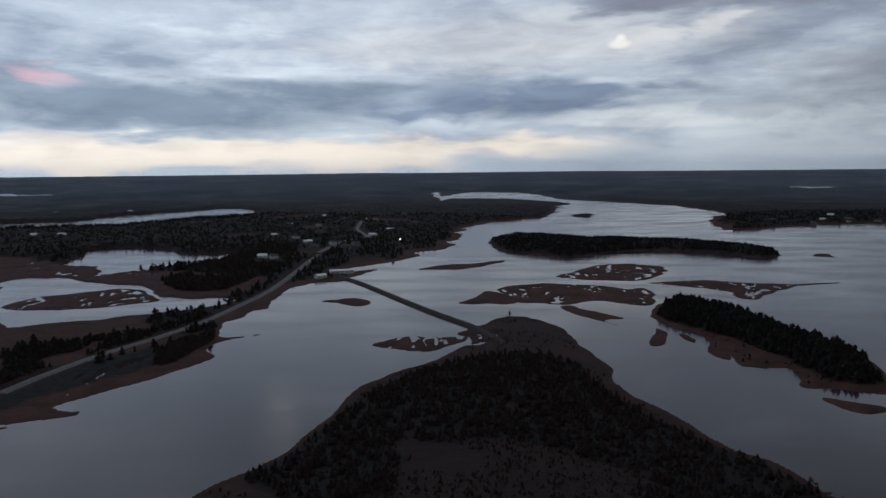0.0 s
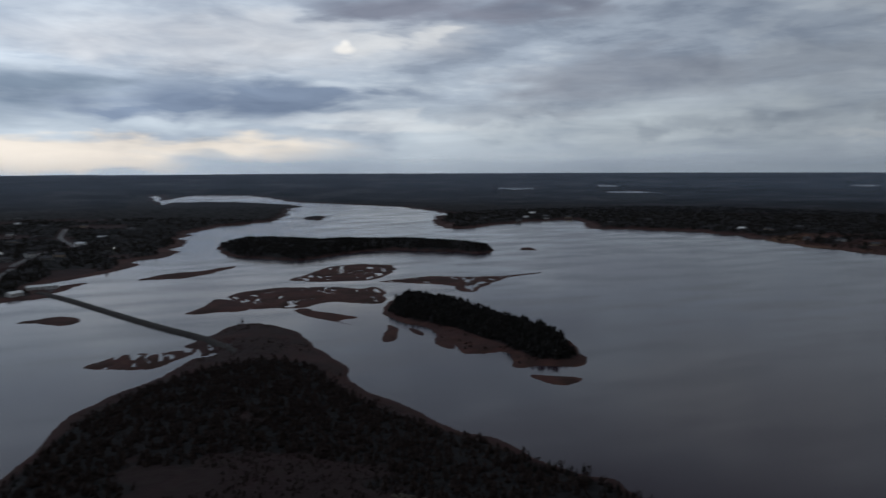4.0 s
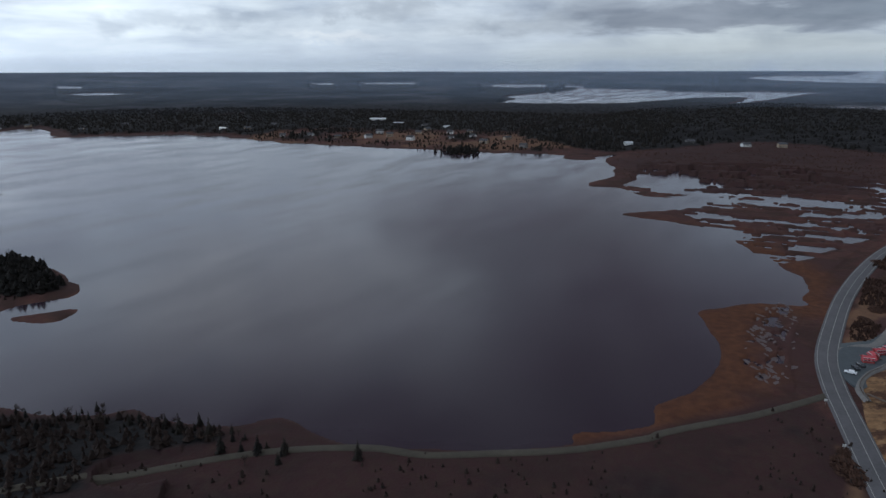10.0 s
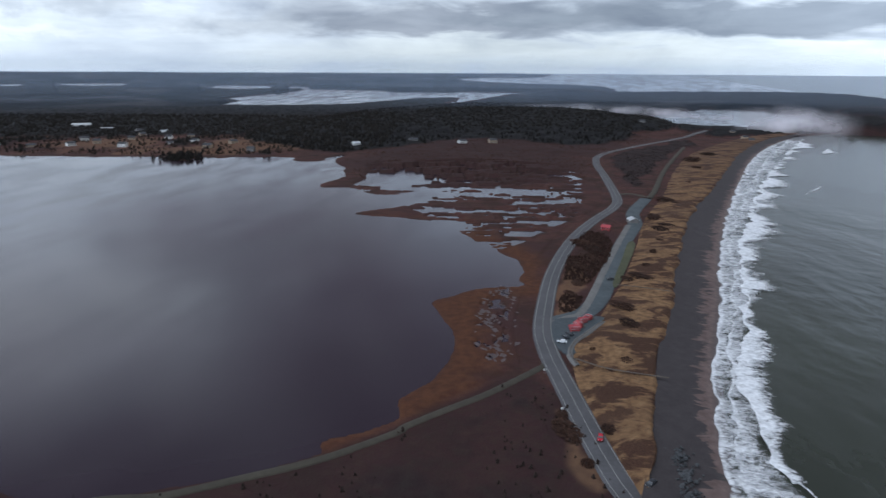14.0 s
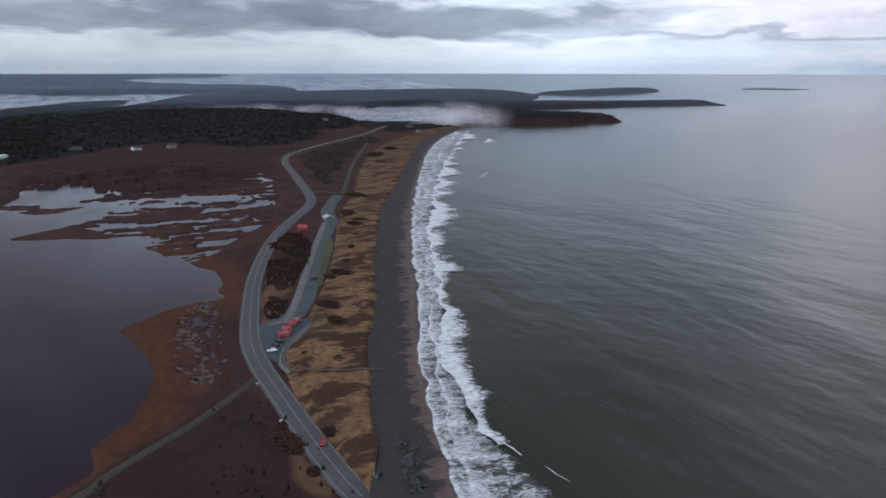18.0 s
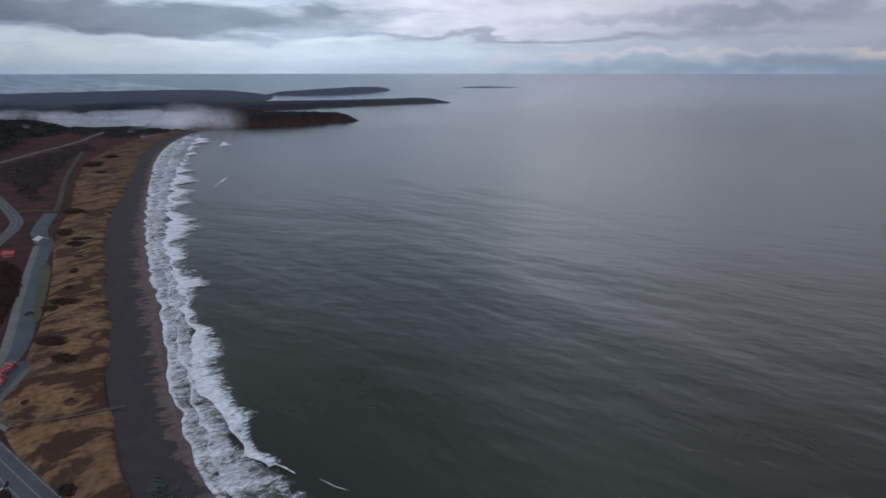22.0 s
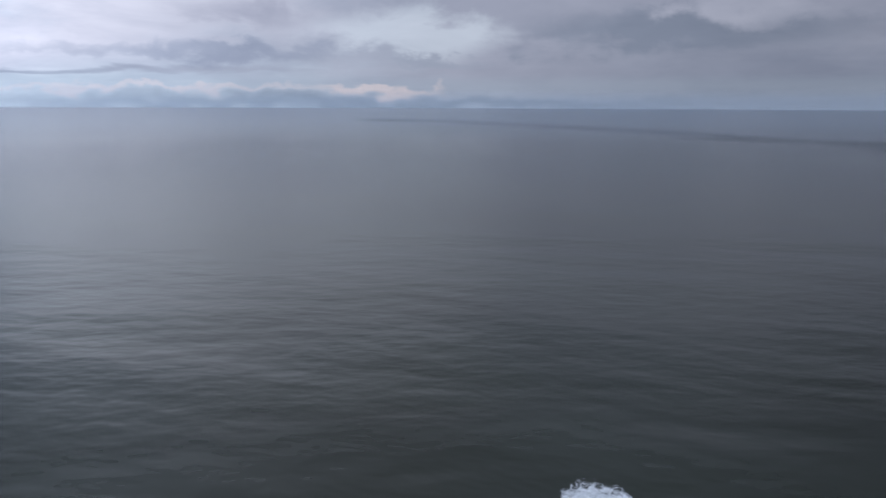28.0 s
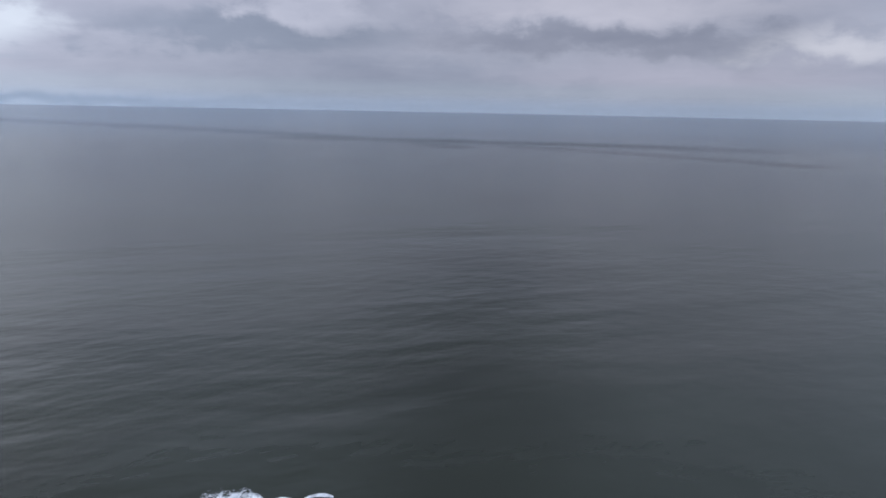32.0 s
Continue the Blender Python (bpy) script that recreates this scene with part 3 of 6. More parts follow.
def rounded(points, closed=True, n=5):
    """A smooth line through the plan's points."""
    p = np.array(points, float)
    if not closed:
        p = np.vstack([2 * p[0] - p[1], p, 2 * p[-1] - p[-2]])
    out, m = [], len(p)
    for i in range(m if closed else m - 3):
        a, b, c, d = (p[(i + k - 1) % m] for k in range(4)) if closed else (p[i + k] for k in range(4))
        for s in np.arange(n) / n:
            out.append(0.5 * (2 * b + (c - a) * s + (2 * a - 5 * b + 4 * c - d) * s * s + (3 * b - a - 3 * c + d) * s ** 3))
    if not closed:
        out.append(p[-2])
    return np.array(out)


def inside_by(x, y, points, reach=150.0, n=4, closed=True):
    """Distance in from an outline (negative outside), cut off at reach."""
    q = rounded(points, closed, n)
    res = np.full(x.shape, -reach)
    near = np.where((x > q[:, 0].min() - reach) & (x < q[:, 0].max() + reach) & (y > q[:, 1].min() - reach) & (y < q[:, 1].max() + reach))[0]
    px, py = x[near], y[near]
    best, odd = np.full(px.shape, 1e12), np.zeros(px.shape, bool)
    last = len(q) if closed else len(q) - 1
    for i in range(last):
        (ax, ay), (bx, by) = q[i], q[(i + 1) % len(q)]
        ex, ey = bx - ax, by - ay
        wx, wy = px - ax, py - ay
        t = np.clip((wx * ex + wy * ey) / (ex * ex + ey * ey + 1e-9), 0, 1)
        best = np.minimum(best, (wx - ex * t) ** 2 + (wy - ey * t) ** 2)
        if closed and abs(ey) > 1e-9:
            odd ^= ((ay > py) != (by > py)) & (px < ax + ex * (py - ay) / ey)
    d = np.minimum(np.sqrt(best), reach)
    res[near] = np.where(odd, d, -d) if closed else -d
    return res


def sheet_rise(r):
    """Far off the ground sheet is drawn together and lifted, so that the whole distance fits within the 5 km that the lens reaches."""
    far = r + np.maximum(0, r - 2000) ** 3 * 8.24e-7
    return EYE_HEIGHT * (1 - r / np.maximum(far, 1e-6))


def step(v, a, b):
    s = np.clip((v - a) / (b - a), 0, 1)
    return s * s * (3 - 2 * s)


def land(x, y, warp=True):
    """Height and cover (forest, marsh, straw) of the ground at arrays x, y."""
    r = np.hypot(x, y)
    if warp:
        amp = np.clip(r / 55, 6, 26)
        wx = x + amp * rough2(x, y, 46, 4, 1)
        wy = y + amp * rough2(x, y, 46, 4, 2)
    else:
        wx, wy = x, y
    shape = np.full(x.shape, -150.0)
    h = np.full(x.shape, -3.0)
    forest, marsh, straw = (np.zeros(x.shape) for _ in range(3))
    n_big, n_mid, n_fine = rough2(x, y, 420, 4, 5), rough2(x, y, 90, 4, 6), rough2(x, y, 16, 3, 7)

    def put(points, top, slope, kind, edge=6.0, seed=0):
        nonlocal shape, h, forest, marsh, straw
        d = inside_by(wx, wy, points)
        new_h = np.where(d > 0, 0.25 + np.minimum(d * 0.05, 0.5) + top * (1 - np.exp(-np.maximum(d - edge, 0) * slope / max(top, 0.1))), np.maximum(d * 0.12, -3.0))
        take = new_h > h
        h = np.where(take, new_h, h)
        inner = step(d, edge, edge + 5)
        fresh = d > -2
        if kind == "forest":
            f = inner * step(n_mid + 0.5 * n_big, -0.75, -0.55)
            forest = np.where(fresh, f, forest)
            marsh = np.where(fresh, 0.5 * (1 - inner), marsh)
        elif kind == "open":
            f = inner * step(n_mid * 0.7 + n_big, -0.35, -0.2) * step(d, 14, 30)
            forest = np.where(fresh, f, forest)
            marsh = np.where(fresh, 0.25 * (1 - step(d, 5, 40)), marsh)
        else:
            marsh = np.where(fresh, 0.58, marsh)
            forest = np.where(fresh, 0.0, forest)
        shape = np.maximum(shape, d)
        return d

    def cut(points, deep=2.0):
        nonlocal h, shape
        d = inside_by(wx, wy, points, 60.0)
        h = np.where(d > 0, np.minimum(h, -np.minimum(d * 0.12, deep)), np.minimum(h, 0.25 + np.maximum(-d, 0) * 0.35))
        shape = np.where(d > 0, np.minimum(shape, -d), shape)

    put(FAR_NORTH, 7, 0.05, "forest", 20)
    put(FAR_EAST_RIDGE, 12, 0.1, "forest", 15)
    put(EAST_FAR, 12, 0.08, "forest", 25)
    d_north = put(NORTH_SHORE, 7, 0.04, "forest", 22)
    d_west = put(WEST, 7, 0.04, "forest", 18)
    # houses and fields along the northern shore
    field = inside_by(wx, wy, FIELDS_NORTH)
    forest *= 1 - step(field, 0, 14) * step(n_mid, -0.5, -0.2)
    straw = np.maximum(straw, 0.36 * step(field, 0, 14) * step(n_mid, -0.25, 0.1))
    marsh = np.maximum(marsh, 0.7 * step(field, 0, 14))
    village = inside_by(wx, wy, VILLAGE_WEST)
    forest *= 1 - step(village, 0, 20) * step(n_mid, 0.12, 0.25)
    meadow = inside_by(wx, wy, MEADOW_WEST)
    forest *= 1 - step(meadow, 0, 10)
    marsh = np.maximum(marsh, 0.45 * step(meadow, 0, 10))
    h = np.where(meadow > 0, np.minimum(h, 1.2 + 0.4 * n_mid), h)
    for belt in (ROADSIDE_WOOD, SHORE_WOOD, KNOLL):
        forest = np.maximum(forest, step(inside_by(wx, wy, belt, 40.0), 0, 5) * step(n_mid, -0.45, -0.3))
    cut(UPPER_LAKE), cut(POND_A), cut(POND_B), cut(FAR_LAKE), cut(FAR_LAKE_B), cut(FAR_LAKE_C), cut(FAR_LAKE_D), cut(FAR_LAKE_E), cut(FAR_LAKE_F), cut(FAR_LAKE_G), cut(FAR_LAKE_H), cut(FAR_LAKE_I), cut(FAR_LAKE_J)
    d_fringe = put(FRINGE, 0.5, 0.02, "marsh", 3)
    d_heath = inside_by(wx, wy, HEATH)
    marsh = np.where(d_heath > 0, marsh * (1 - 0.7 * step(d_heath + 25 * n_mid, 0, 40)), marsh)
    h += np.where(d_heath > 0, step(d_heath, 0, 120) * (4 + 3 * n_mid), 0)
    d_east = inside_by(wx, wy, EAST_WOOD)
    forest = np.where(d_east > 0, step(d_east, 4, 18), forest)
    marsh = np.where(d_east > 10, 0, marsh)
    h += np.where(d_east > 0, 13 * step(d_east, 10, 150), 0)
    brush = inside_by(wx, wy, ROAD_BRUSH)
    forest = np.where(brush > 0, 0.75 * step(brush, 2, 9), forest)
    cut(LAGOON)
    for verge in (VERGE_STRIP, VERGE_ROAD):
        straw = np.maximum(straw, 0.45 * step(inside_by(wx, wy, verge, 30.0) + 5 * n_fine, -1, 4))
    d_pen = put(PENINSULA, 7, 0.10, "forest", 7)
    wood = inside_by(wx, wy, PENINSULA_WOOD)
    forest = np.where(d_pen > 0, step(wood, -2, 4) * step(n_mid + 0.25 * n_fine, -0.60, -0.42), forest)
    marsh = np.where((d_pen > 0) & (wood < 4), np.maximum(marsh, 0.55 + 0.3 * n_mid), marsh)
    forest = np.maximum(forest, step(inside_by(wx, wy, POINT_COPSE, 40.0), 0, 4))
    clear = inside_by(wx, wy, CLEARING, 40.0)
    forest = np.where(d_pen > 3, np.maximum(forest, 0.49 * step(n_fine + n_mid, -0.5, 0.3)), forest)
    forest *= 1 - 0.65 * step(clear + 40 * n_mid + 26 * n_fine, 4, 16)
    marsh = np.where(d_pen > 0, marsh * 0.26, marsh)
    low = inside_by(wx, wy, ISTHMUS)
    h = np.where(low > 0, np.minimum(h, 0.9 + 0.25 * n_mid), h)
    put(NEAR_ISLAND, 0.8, 0.05, "marsh", 3)
    put(NEAR_WOOD, 6, 0.25, "forest", 2)
    put(BIG_ISLAND, 9, 0.3, "forest", 0.5)
    put(HEAD_A, 19, 1.5, "open", 6), put(HEAD_B, 13, 0.8, "forest", 10), put(HEAD_C, 16, 0.5, "forest", 10), put(HEAD_D, 1.5, 0.3, "forest", 4)
    put(ISLET_A, 4, 0.3, "forest", 3)
    for flat in (MUD_A, MUD_B, MUD_C, MUD_D, MUD_E, MUD_F, MUD_G, MUD_H, ISLET_B, ISLET_C, ISLET_D, ISLET_E, ISLET_F, ISLET_G, POND_B_ISLE):
        put(flat, 0.15, 0.02, "marsh", 2)
    # pools lying in the marsh and on the flats
    pool = np.maximum(np.maximum(rough2(x + 5 * n_fine + 0.12 * y, y * 0.26, 9, 3, 11), rough2(x + 6 * n_fine + 0.10 * y, y * 0.30, 21, 3, 14) - 0.04), rough2(x + 3 * n_fine, y * 0.55, 8, 3, 17) - 0.10)
    in_marsh = inside_by(wx, wy, POOLS)
    wet = step(in_marsh - 6 + 24 * n_mid, 0, 10) * step(pool, 0.13, 0.17)
    h = h * (1 - wet) - 0.45 * wet
    lace = np.maximum(rough2(x * 1.3, y * 0.5, 7, 3, 12) - 0.11, 0.22 - 2.6 * np.abs(rough2(x * 0.8, y * 0.55, 42, 4, 15)))
    on_flat = np.zeros(x.shape)
    for flat in (MUD_A, MUD_B, MUD_F, POND_B_ISLE, SALT_PANS, WEST_FLATS, SALT_SHORE, POINT_POOLS):
        on_flat = np.maximum(on_flat, step(inside_by(wx, wy, flat, 30.0), 2, 6))
    pans = step(inside_by(wx, wy, SALT_PANS, 30.0), 0, 5)
    lace = lace * (1 - pans) + pans * (0.06 + rough2(x * 0.8, y * 1.3, 7, 3, 13))
    puddle = on_flat * step(lace, 0.14, 0.2) * (h > -0.3)
    h = h * (1 - puddle) - 0.3 * puddle
    h += np.where(h > 0.9, np.clip(h - 0.9, 0, 3) * (0.25 * n_mid + 0.12 * n_fine), 0)
    # ways are cleared, and lie on level ground
    for line, clear in ((ROAD_WEST, 5.5), (ROAD_MAIN, 14), (PATH_LAKE, 9), (PARK_STRIP, 16), (BEACH_ACCESS, 8)):
        away = -inside_by(x, y, line, 60.0, 4, False)
        forest *= step(away, clear, clear + 5)
        h = np.where((away < clear) & (h > 0.4), np.minimum(h, np.where(r < 1000, 0.7, h)), h)
    forest = np.clip(forest, 0, 1) * step(h, 0.2, 0.6)
    marsh *= 1 - step(r, 1400, 2000)
    return h, forest, np.clip(marsh * (1 - forest), 0, 1), np.clip(straw * (1 - forest), 0, 1), shape


FIELDS_NORTH = [(925, 900), (930, 700), (950, 560), (960, 420), (1010, 330), (1120, 300), (1180, 420), (1200, 560), (1150, 720), (1100, 880)]
VILLAGE_WEST = [(-60, 960), (-30, 1300), (-150, 1900), (-480, 1850), (-560, 1300), (-330, 960), (-190, 820)]
MEADOW_WEST = [(-190, 470), (-250, 580), (-190, 690), (-210, 800), (-420, 880), (-640, 1000), (-900, 900), (-900, 350), (-420, 330)]
HEATH = [(720, 40), (760, 190), (980, 240), (1250, 180), (1400, -100), (1350, -240), (1000, -110), (800, -80)]
PENINSULA_WOOD = [(-84, 266), (-70, 285), (-56, 320), (-42, 365), (-18, 404), (8, 428), (40, 440), (74, 424), (91, 368), (107, 312), (131, 266), (150, 224), (160, 195), (152, 168), (60, 205), (-20, 215), (-60, 240)]
ISTHMUS = [(150, 180), (165, 140), (185, 90), (230, 40), (300, -20), (240, -30), (150, -60), (60, 20), (90, 120)]
VERGE_STRIP = [(354, -15), (416, -22), (444, -35), (411, -38), (371, -30), (351, -23)]
VERGE_ROAD = [(242, -7), (236, -11), (216, -16), (195, -20), (197, -14), (212, -8)]
GRASS_VERGE = [(508, -74), (502, -78), (441, -63), (401, -52), (407, -50), (462, -63)]
POOLS = [(470, 10), (520, 45), (580, 88), (640, 120), (700, 165), (800, 200), (905, 190), (935, 60), (900, -78), (715, -80), (630, -62), (540, -28)]
SALT_PANS = [(283, 12), (296, 25), (345, 28), (392, 20), (396, 6), (345, 4), (305, 3)]


def grid_mesh(name, verts, nu, nv, wrap, mat, smooth=True):
    """A sheet from nu rings of nv points."""
    i = np.arange(nu - 1)[:, None]
    j = np.arange(nv if wrap else nv - 1)[None, :]
    k = (j + 1) % nv
    faces = np.stack(np.broadcast_arrays(i * nv + j, (i + 1) * nv + j, (i + 1) * nv + k, i * nv + k), -1).reshape(-1, 4)
    return quads(name, verts, faces, mat, smooth)


def quads(name, verts, faces, mat, smooth=True):
    me = bpy.data.meshes.new(name)
    k = faces.shape[1]
    me.vertices.add(len(verts))
    me.vertices.foreach_set("co", np.ascontiguousarray(verts, np.float32).ravel())
    me.loops.add(faces.size)
    me.loops.foreach_set("vertex_index", np.ascontiguousarray(faces, np.int32).ravel())
    me.polygons.add(len(faces))
    me.polygons.foreach_set("loop_start", np.arange(len(faces), dtype=np.int32) * k)
    me.polygons.foreach_set("use_smooth", np.full(len(faces), smooth))
    me.materials.append(mat)
    me.update(calc_edges=True)
    return me


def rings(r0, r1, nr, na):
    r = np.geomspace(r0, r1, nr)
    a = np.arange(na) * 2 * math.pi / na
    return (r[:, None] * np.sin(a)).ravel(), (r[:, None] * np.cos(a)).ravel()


def build_ground():
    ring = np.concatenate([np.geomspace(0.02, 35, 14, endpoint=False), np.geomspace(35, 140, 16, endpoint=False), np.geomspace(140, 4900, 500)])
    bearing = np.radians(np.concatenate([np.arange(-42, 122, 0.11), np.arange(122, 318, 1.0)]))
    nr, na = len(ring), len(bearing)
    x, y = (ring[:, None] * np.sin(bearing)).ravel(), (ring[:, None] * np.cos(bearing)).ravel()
    h, forest, marsh, straw, shape = land(x, y)
    r = np.hypot(x, y)
    edge = inside_by(x, y, FRINGE, 60.0)
    rim = step(edge, -6, 2) * (1 - step(edge + 12 * rough2(x, y, 25, 3, 19), 10, 26)) * (1 - step(x, 480, 620)) * (1 - step(-y, 0, 20)) * step(y + 0.885 * x, 246, 256)
    # crowns of woods too far to tell trees apart
    far = step(r, 700, 1500)
    crown = forest * far * (1 - step(r, 2150, 2500)) * (2.5 + 4 * np.abs(rough2(x, y, 22, 2, 21)) + 3 * rough2(x, y, 9, 1, 22))
    # low brush only, on the near side of the far waters
    wet = (h < 0).reshape(nr, na)
    shore = np.zeros((nr, na), bool)
    for k in range(1, 10):
        shore[:-k] |= wet[k:]
    h = h + np.where(shore.ravel() & (r > 1500), 0.15, 1.0) * crown
    z = h + sheet_rise(r)
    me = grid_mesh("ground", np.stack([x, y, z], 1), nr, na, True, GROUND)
    col = me.color_attributes.new("cover", "FLOAT_COLOR", "POINT")
    col.data.foreach_set("color", np.stack([forest, marsh, straw, rim * (1 - forest)], 1).astype(np.float32).ravel())
    return tagged(new("ground", me), "brown marsh, heath and dark spruce woodland round a tidal lake", "ground", kind="structure")


ground = build_ground()


def polar(bearing, r):
    return r * math.sin(radians(bearing)), r * math.cos(radians(bearing))


def build_water():
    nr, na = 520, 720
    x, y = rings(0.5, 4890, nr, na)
    sea_line = [(-4800, 400), (-420, 200), (-230, 60), (-150, -20), (-90, -75), (-20, -98), (50, -88), (110, -58), (150, -40), (210, -45), (280, -62), (420, -100), (620, -160), (960, -275), (1330, -460), (1560, -650), (1900, -800), (2700, -1150), (3300, -1100), (4900, -1300), (4900, -4900), (-4800, -4900)]
    d = inside_by(x, y, sea_line, 8.0, 3)
    z = sheet_rise(np.hypot(x, y))
    verts = np.stack([x, y, z], 1)
    i, j = np.meshgrid(np.arange(nr - 1), np.arange(na), indexing="ij")
    k = (j + 1) % na
    f = np.stack([i * na + j, (i + 1) * na + j, (i + 1) * na + k, i * na + k], -1).reshape(-1, 4)
    salt = d[f].mean(1) > 0
    for name, pick, mat, label in (("sea", salt, SEA, "grey-green open sea with long low swell"), ("lake_water", ~salt, LAKE, "calm dark tidal lake mirroring the clouds")):
        used, inv = np.unique(f[pick], return_inverse=True)
        me = quads(name, verts[used], inv.reshape(-1, 4), mat)
        # long bands that the wind has ruffled, under the rain to the south
        wx, wy = verts[used][:, 0], verts[used][:, 1]
        wind = np.zeros(len(used))
        for line, wide, much in (([polar(163, 3400), polar(169.6, 3300), polar(183, 2920), polar(191.6, 2670), polar(199, 2440), polar(201.5, 2250)], 95, 0.7), ([polar(189, 2600), polar(200, 2540), polar(212, 2520), polar(226, 2500)], 110, 0.9), ([polar(206, 2380), polar(216, 2150), polar(228, 1900)], 90, 0.45)):
            away = inside_by(wx, wy, line, 500.0, 6, False)
            wind = np.maximum(wind, much * np.exp(-(away / wide) ** 2))
        me.attributes.new("wind", "FLOAT", "POINT").data.foreach_set("value", (wind * (0.75 + 0.5 * rough2(wx, wy, 300, 3, 99))).astype(np.float32))
        tagged(new(name, me), label, "water", kind="structure")


build_water()


def far_wood_material():
    """Wooded country with darker spruce, bog and paler clearings; the mottling paints in layered haze."""
    m = Mat("distant_woods", 0.95, 0, 0.05)
    c = m.ramp(m.noise(0.0045, 6, 0.6), (0.36, (0.008, 0.009, 0.011)), (0.52, (0.018, 0.019, 0.022)), (0.66, (0.042, 0.040, 0.042)))
    m.color(c)
    return m.m


FAR_WOODS = far_wood_material()


def distant_hills():
    """Long low ridges, one behind the other, on the land to the horizon."""
    for k, (r0, top) in enumerate(((2200, 8), (2450, 10), (2750, 13), (3080, 15), (3420, 16), (3780, 14), (4150, 8), (4420, 5))):
        az = np.radians(np.arange(-75, 112 if r0 < 2400 else 96, 0.2))
        deep = np.linspace(0, 1, 7)
        wave = 110 * rough2(np.degrees(az) * 20, az * 0, 260, 3, 80 + k)
        r = r0 + wave[:, None] + deep[None, :] * 480
        x, y = r * np.sin(az)[:, None], r * np.cos(az)[:, None]
        h = land(x.ravel(), y.ravel(), False)[0].reshape(x.shape)
        for ahead in (110, 240, 380):
            h = np.minimum(h, land((x * (1 + ahead / r)).ravel(), (y * (1 + ahead / r)).ravel(), False)[0].reshape(x.shape))
        dry = step(h, 0.3, 5.0)
        hump = np.sin(np.pi * deep)[None, :] ** 0.8
        bumps = 0.5 * top * (0.75 + 0.9 * rough2(x, y, 700, 3, 90 + k)) + 1.2 * rough2(x, y, 60, 3, 95)
        z = np.maximum(h, -2) * dry - 2.5 * (1 - dry) + dry * (hump * np.maximum(bumps, 1.5) + 2.0) + sheet_rise(r)
        me = grid_mesh("distant_hills", np.stack([x, y, z], -1).reshape(-1, 3), len(az), 7, False, FAR_WOODS)
        tagged(new("backdrop", me), "low blue-grey wooded hills towards the horizon", "hills", kind="structure")


distant_hills()


# ---- builders for things ----
def ground_z(x, y):
    """Height of the ground with the far lift, for arrays or numbers."""
    ax, ay = np.atleast_1d(np.asarray(x, float)), np.atleast_1d(np.asarray(y, float))
    return land(ax, ay)[0] + sheet_rise(np.hypot(ax, ay))


def part(name, bm, mat, parent=None, label="", smooth=False):
    me = bpy.data.meshes.new(name)
    for f in bm.faces:
        f.smooth = smooth
    bm.to_mesh(me)
    bm.free()
    me.materials.append(mat)
    ob = new(name, me)
    ob.parent = parent
    return tagged(ob, label)


def box(bm, x0, x1, y0, y1, z0, z1, m=None):
    v = [bm.verts.new((x, y, z)) for z in (z0, z1) for y in (y0, y1) for x in (x0, x1)]
    for f in ((0, 2, 3, 1), (4, 5, 7, 6), (0, 1, 5, 4), (2, 6, 7, 3), (0, 4, 6, 2), (1, 3, 7, 5)):
        bm.faces.new([v[i] for i in f])
    if m is not None:
        bmesh.ops.transform(bm, matrix=m, verts=v)
    return bm


def boxed(*a):
    return box(bmesh.new(), *a)


def along(points, n):
    """n points at even steps along a smooth line."""
    q = rounded(points, False, 8)
    s = np.concatenate([[0], np.cumsum(np.hypot(*np.diff(q, axis=0).T))])
    u = np.linspace(0, s[-1], n)
    return np.stack([np.interp(u, s, q[:, 0]), np.interp(u, s, q[:, 1])], 1)


def sideways(p):
    t = np.gradient(p, axis=0)
    t /= np.hypot(*t.T)[:, None] + 1e-9
    return np.stack([t[:, 1], -t[:, 0]], 1)


def ribbon(name, line, n, offsets, mat, wobble=0.0, lift=0.0, over_ground=True, level=None):
    """A strip along a line; offsets: (sideways, up) across it."""
    p = along(line, n)
    s = sideways(p)
    r = np.hypot(p[:, 0], p[:, 1])
    if over_ground:
        z = np.maximum(ground_z(p[:, 0], p[:, 1]) - sheet_rise(r), 0.6)
        z = np.maximum(z, np.convolve(np.pad(z, 4, mode="edge"), np.ones(9) / 9, "valid"))
    else:
        z = np.full(n, level or 0.0)
    rows = []
    for k, (o, u) in enumerate(offsets):
        w = o * (1 + wobble * rough2(p[:, 0], p[:, 1], 14, 3, 40 + k))
        q = p + s * w[:, None]
        rows.append(np.stack([q[:, 0], q[:, 1], z + u + lift + sheet_rise(np.hypot(q[:, 0], q[:, 1]))], 1))
    verts = np.stack(rows, 1).reshape(-1, 3)
    return grid_mesh(name, verts, n, len(offsets), False, mat)


# ---- materials of things ----
ASPHALT = plain("asphalt", (0.072, 0.070, 0.074), 0.85, 0, 0.25, 0.8)
GRAVEL = plain("blue_grey_gravel", (0.062, 0.074, 0.080), 0.95, 0, 0.3, 0.6, 0.05)
DIRT = plain("gravel_track", (0.046, 0.040, 0.030), 0.95, 0, 0.3, 0.5, 0.05)
PAINT = plain("road_paint", (0.20, 0.20, 0.19), 0.7, 0, 0.2, 2.0)
RUBBLE = plain("dark_rubble", (0.026, 0.023, 0.021), 0.95, 0, 0.5, 0.9, 0.3)
ROCK = plain("grey_rock", (0.050, 0.052, 0.055), 0.9, 0, 0.4, 0.8, 0.2)
WHITE_WALL = plain("white_clapboard", (0.62, 0.62, 0.60), 0.7, 0, 0.1, 0.8)
GREY_WALL = plain("weathered_shingle_wall", (0.20, 0.19, 0.18), 0.85, 0, 0.2, 0.8)
TAN_WALL = plain("tan_wall", (0.33, 0.26, 0.19), 0.8, 0, 0.15, 0.8)
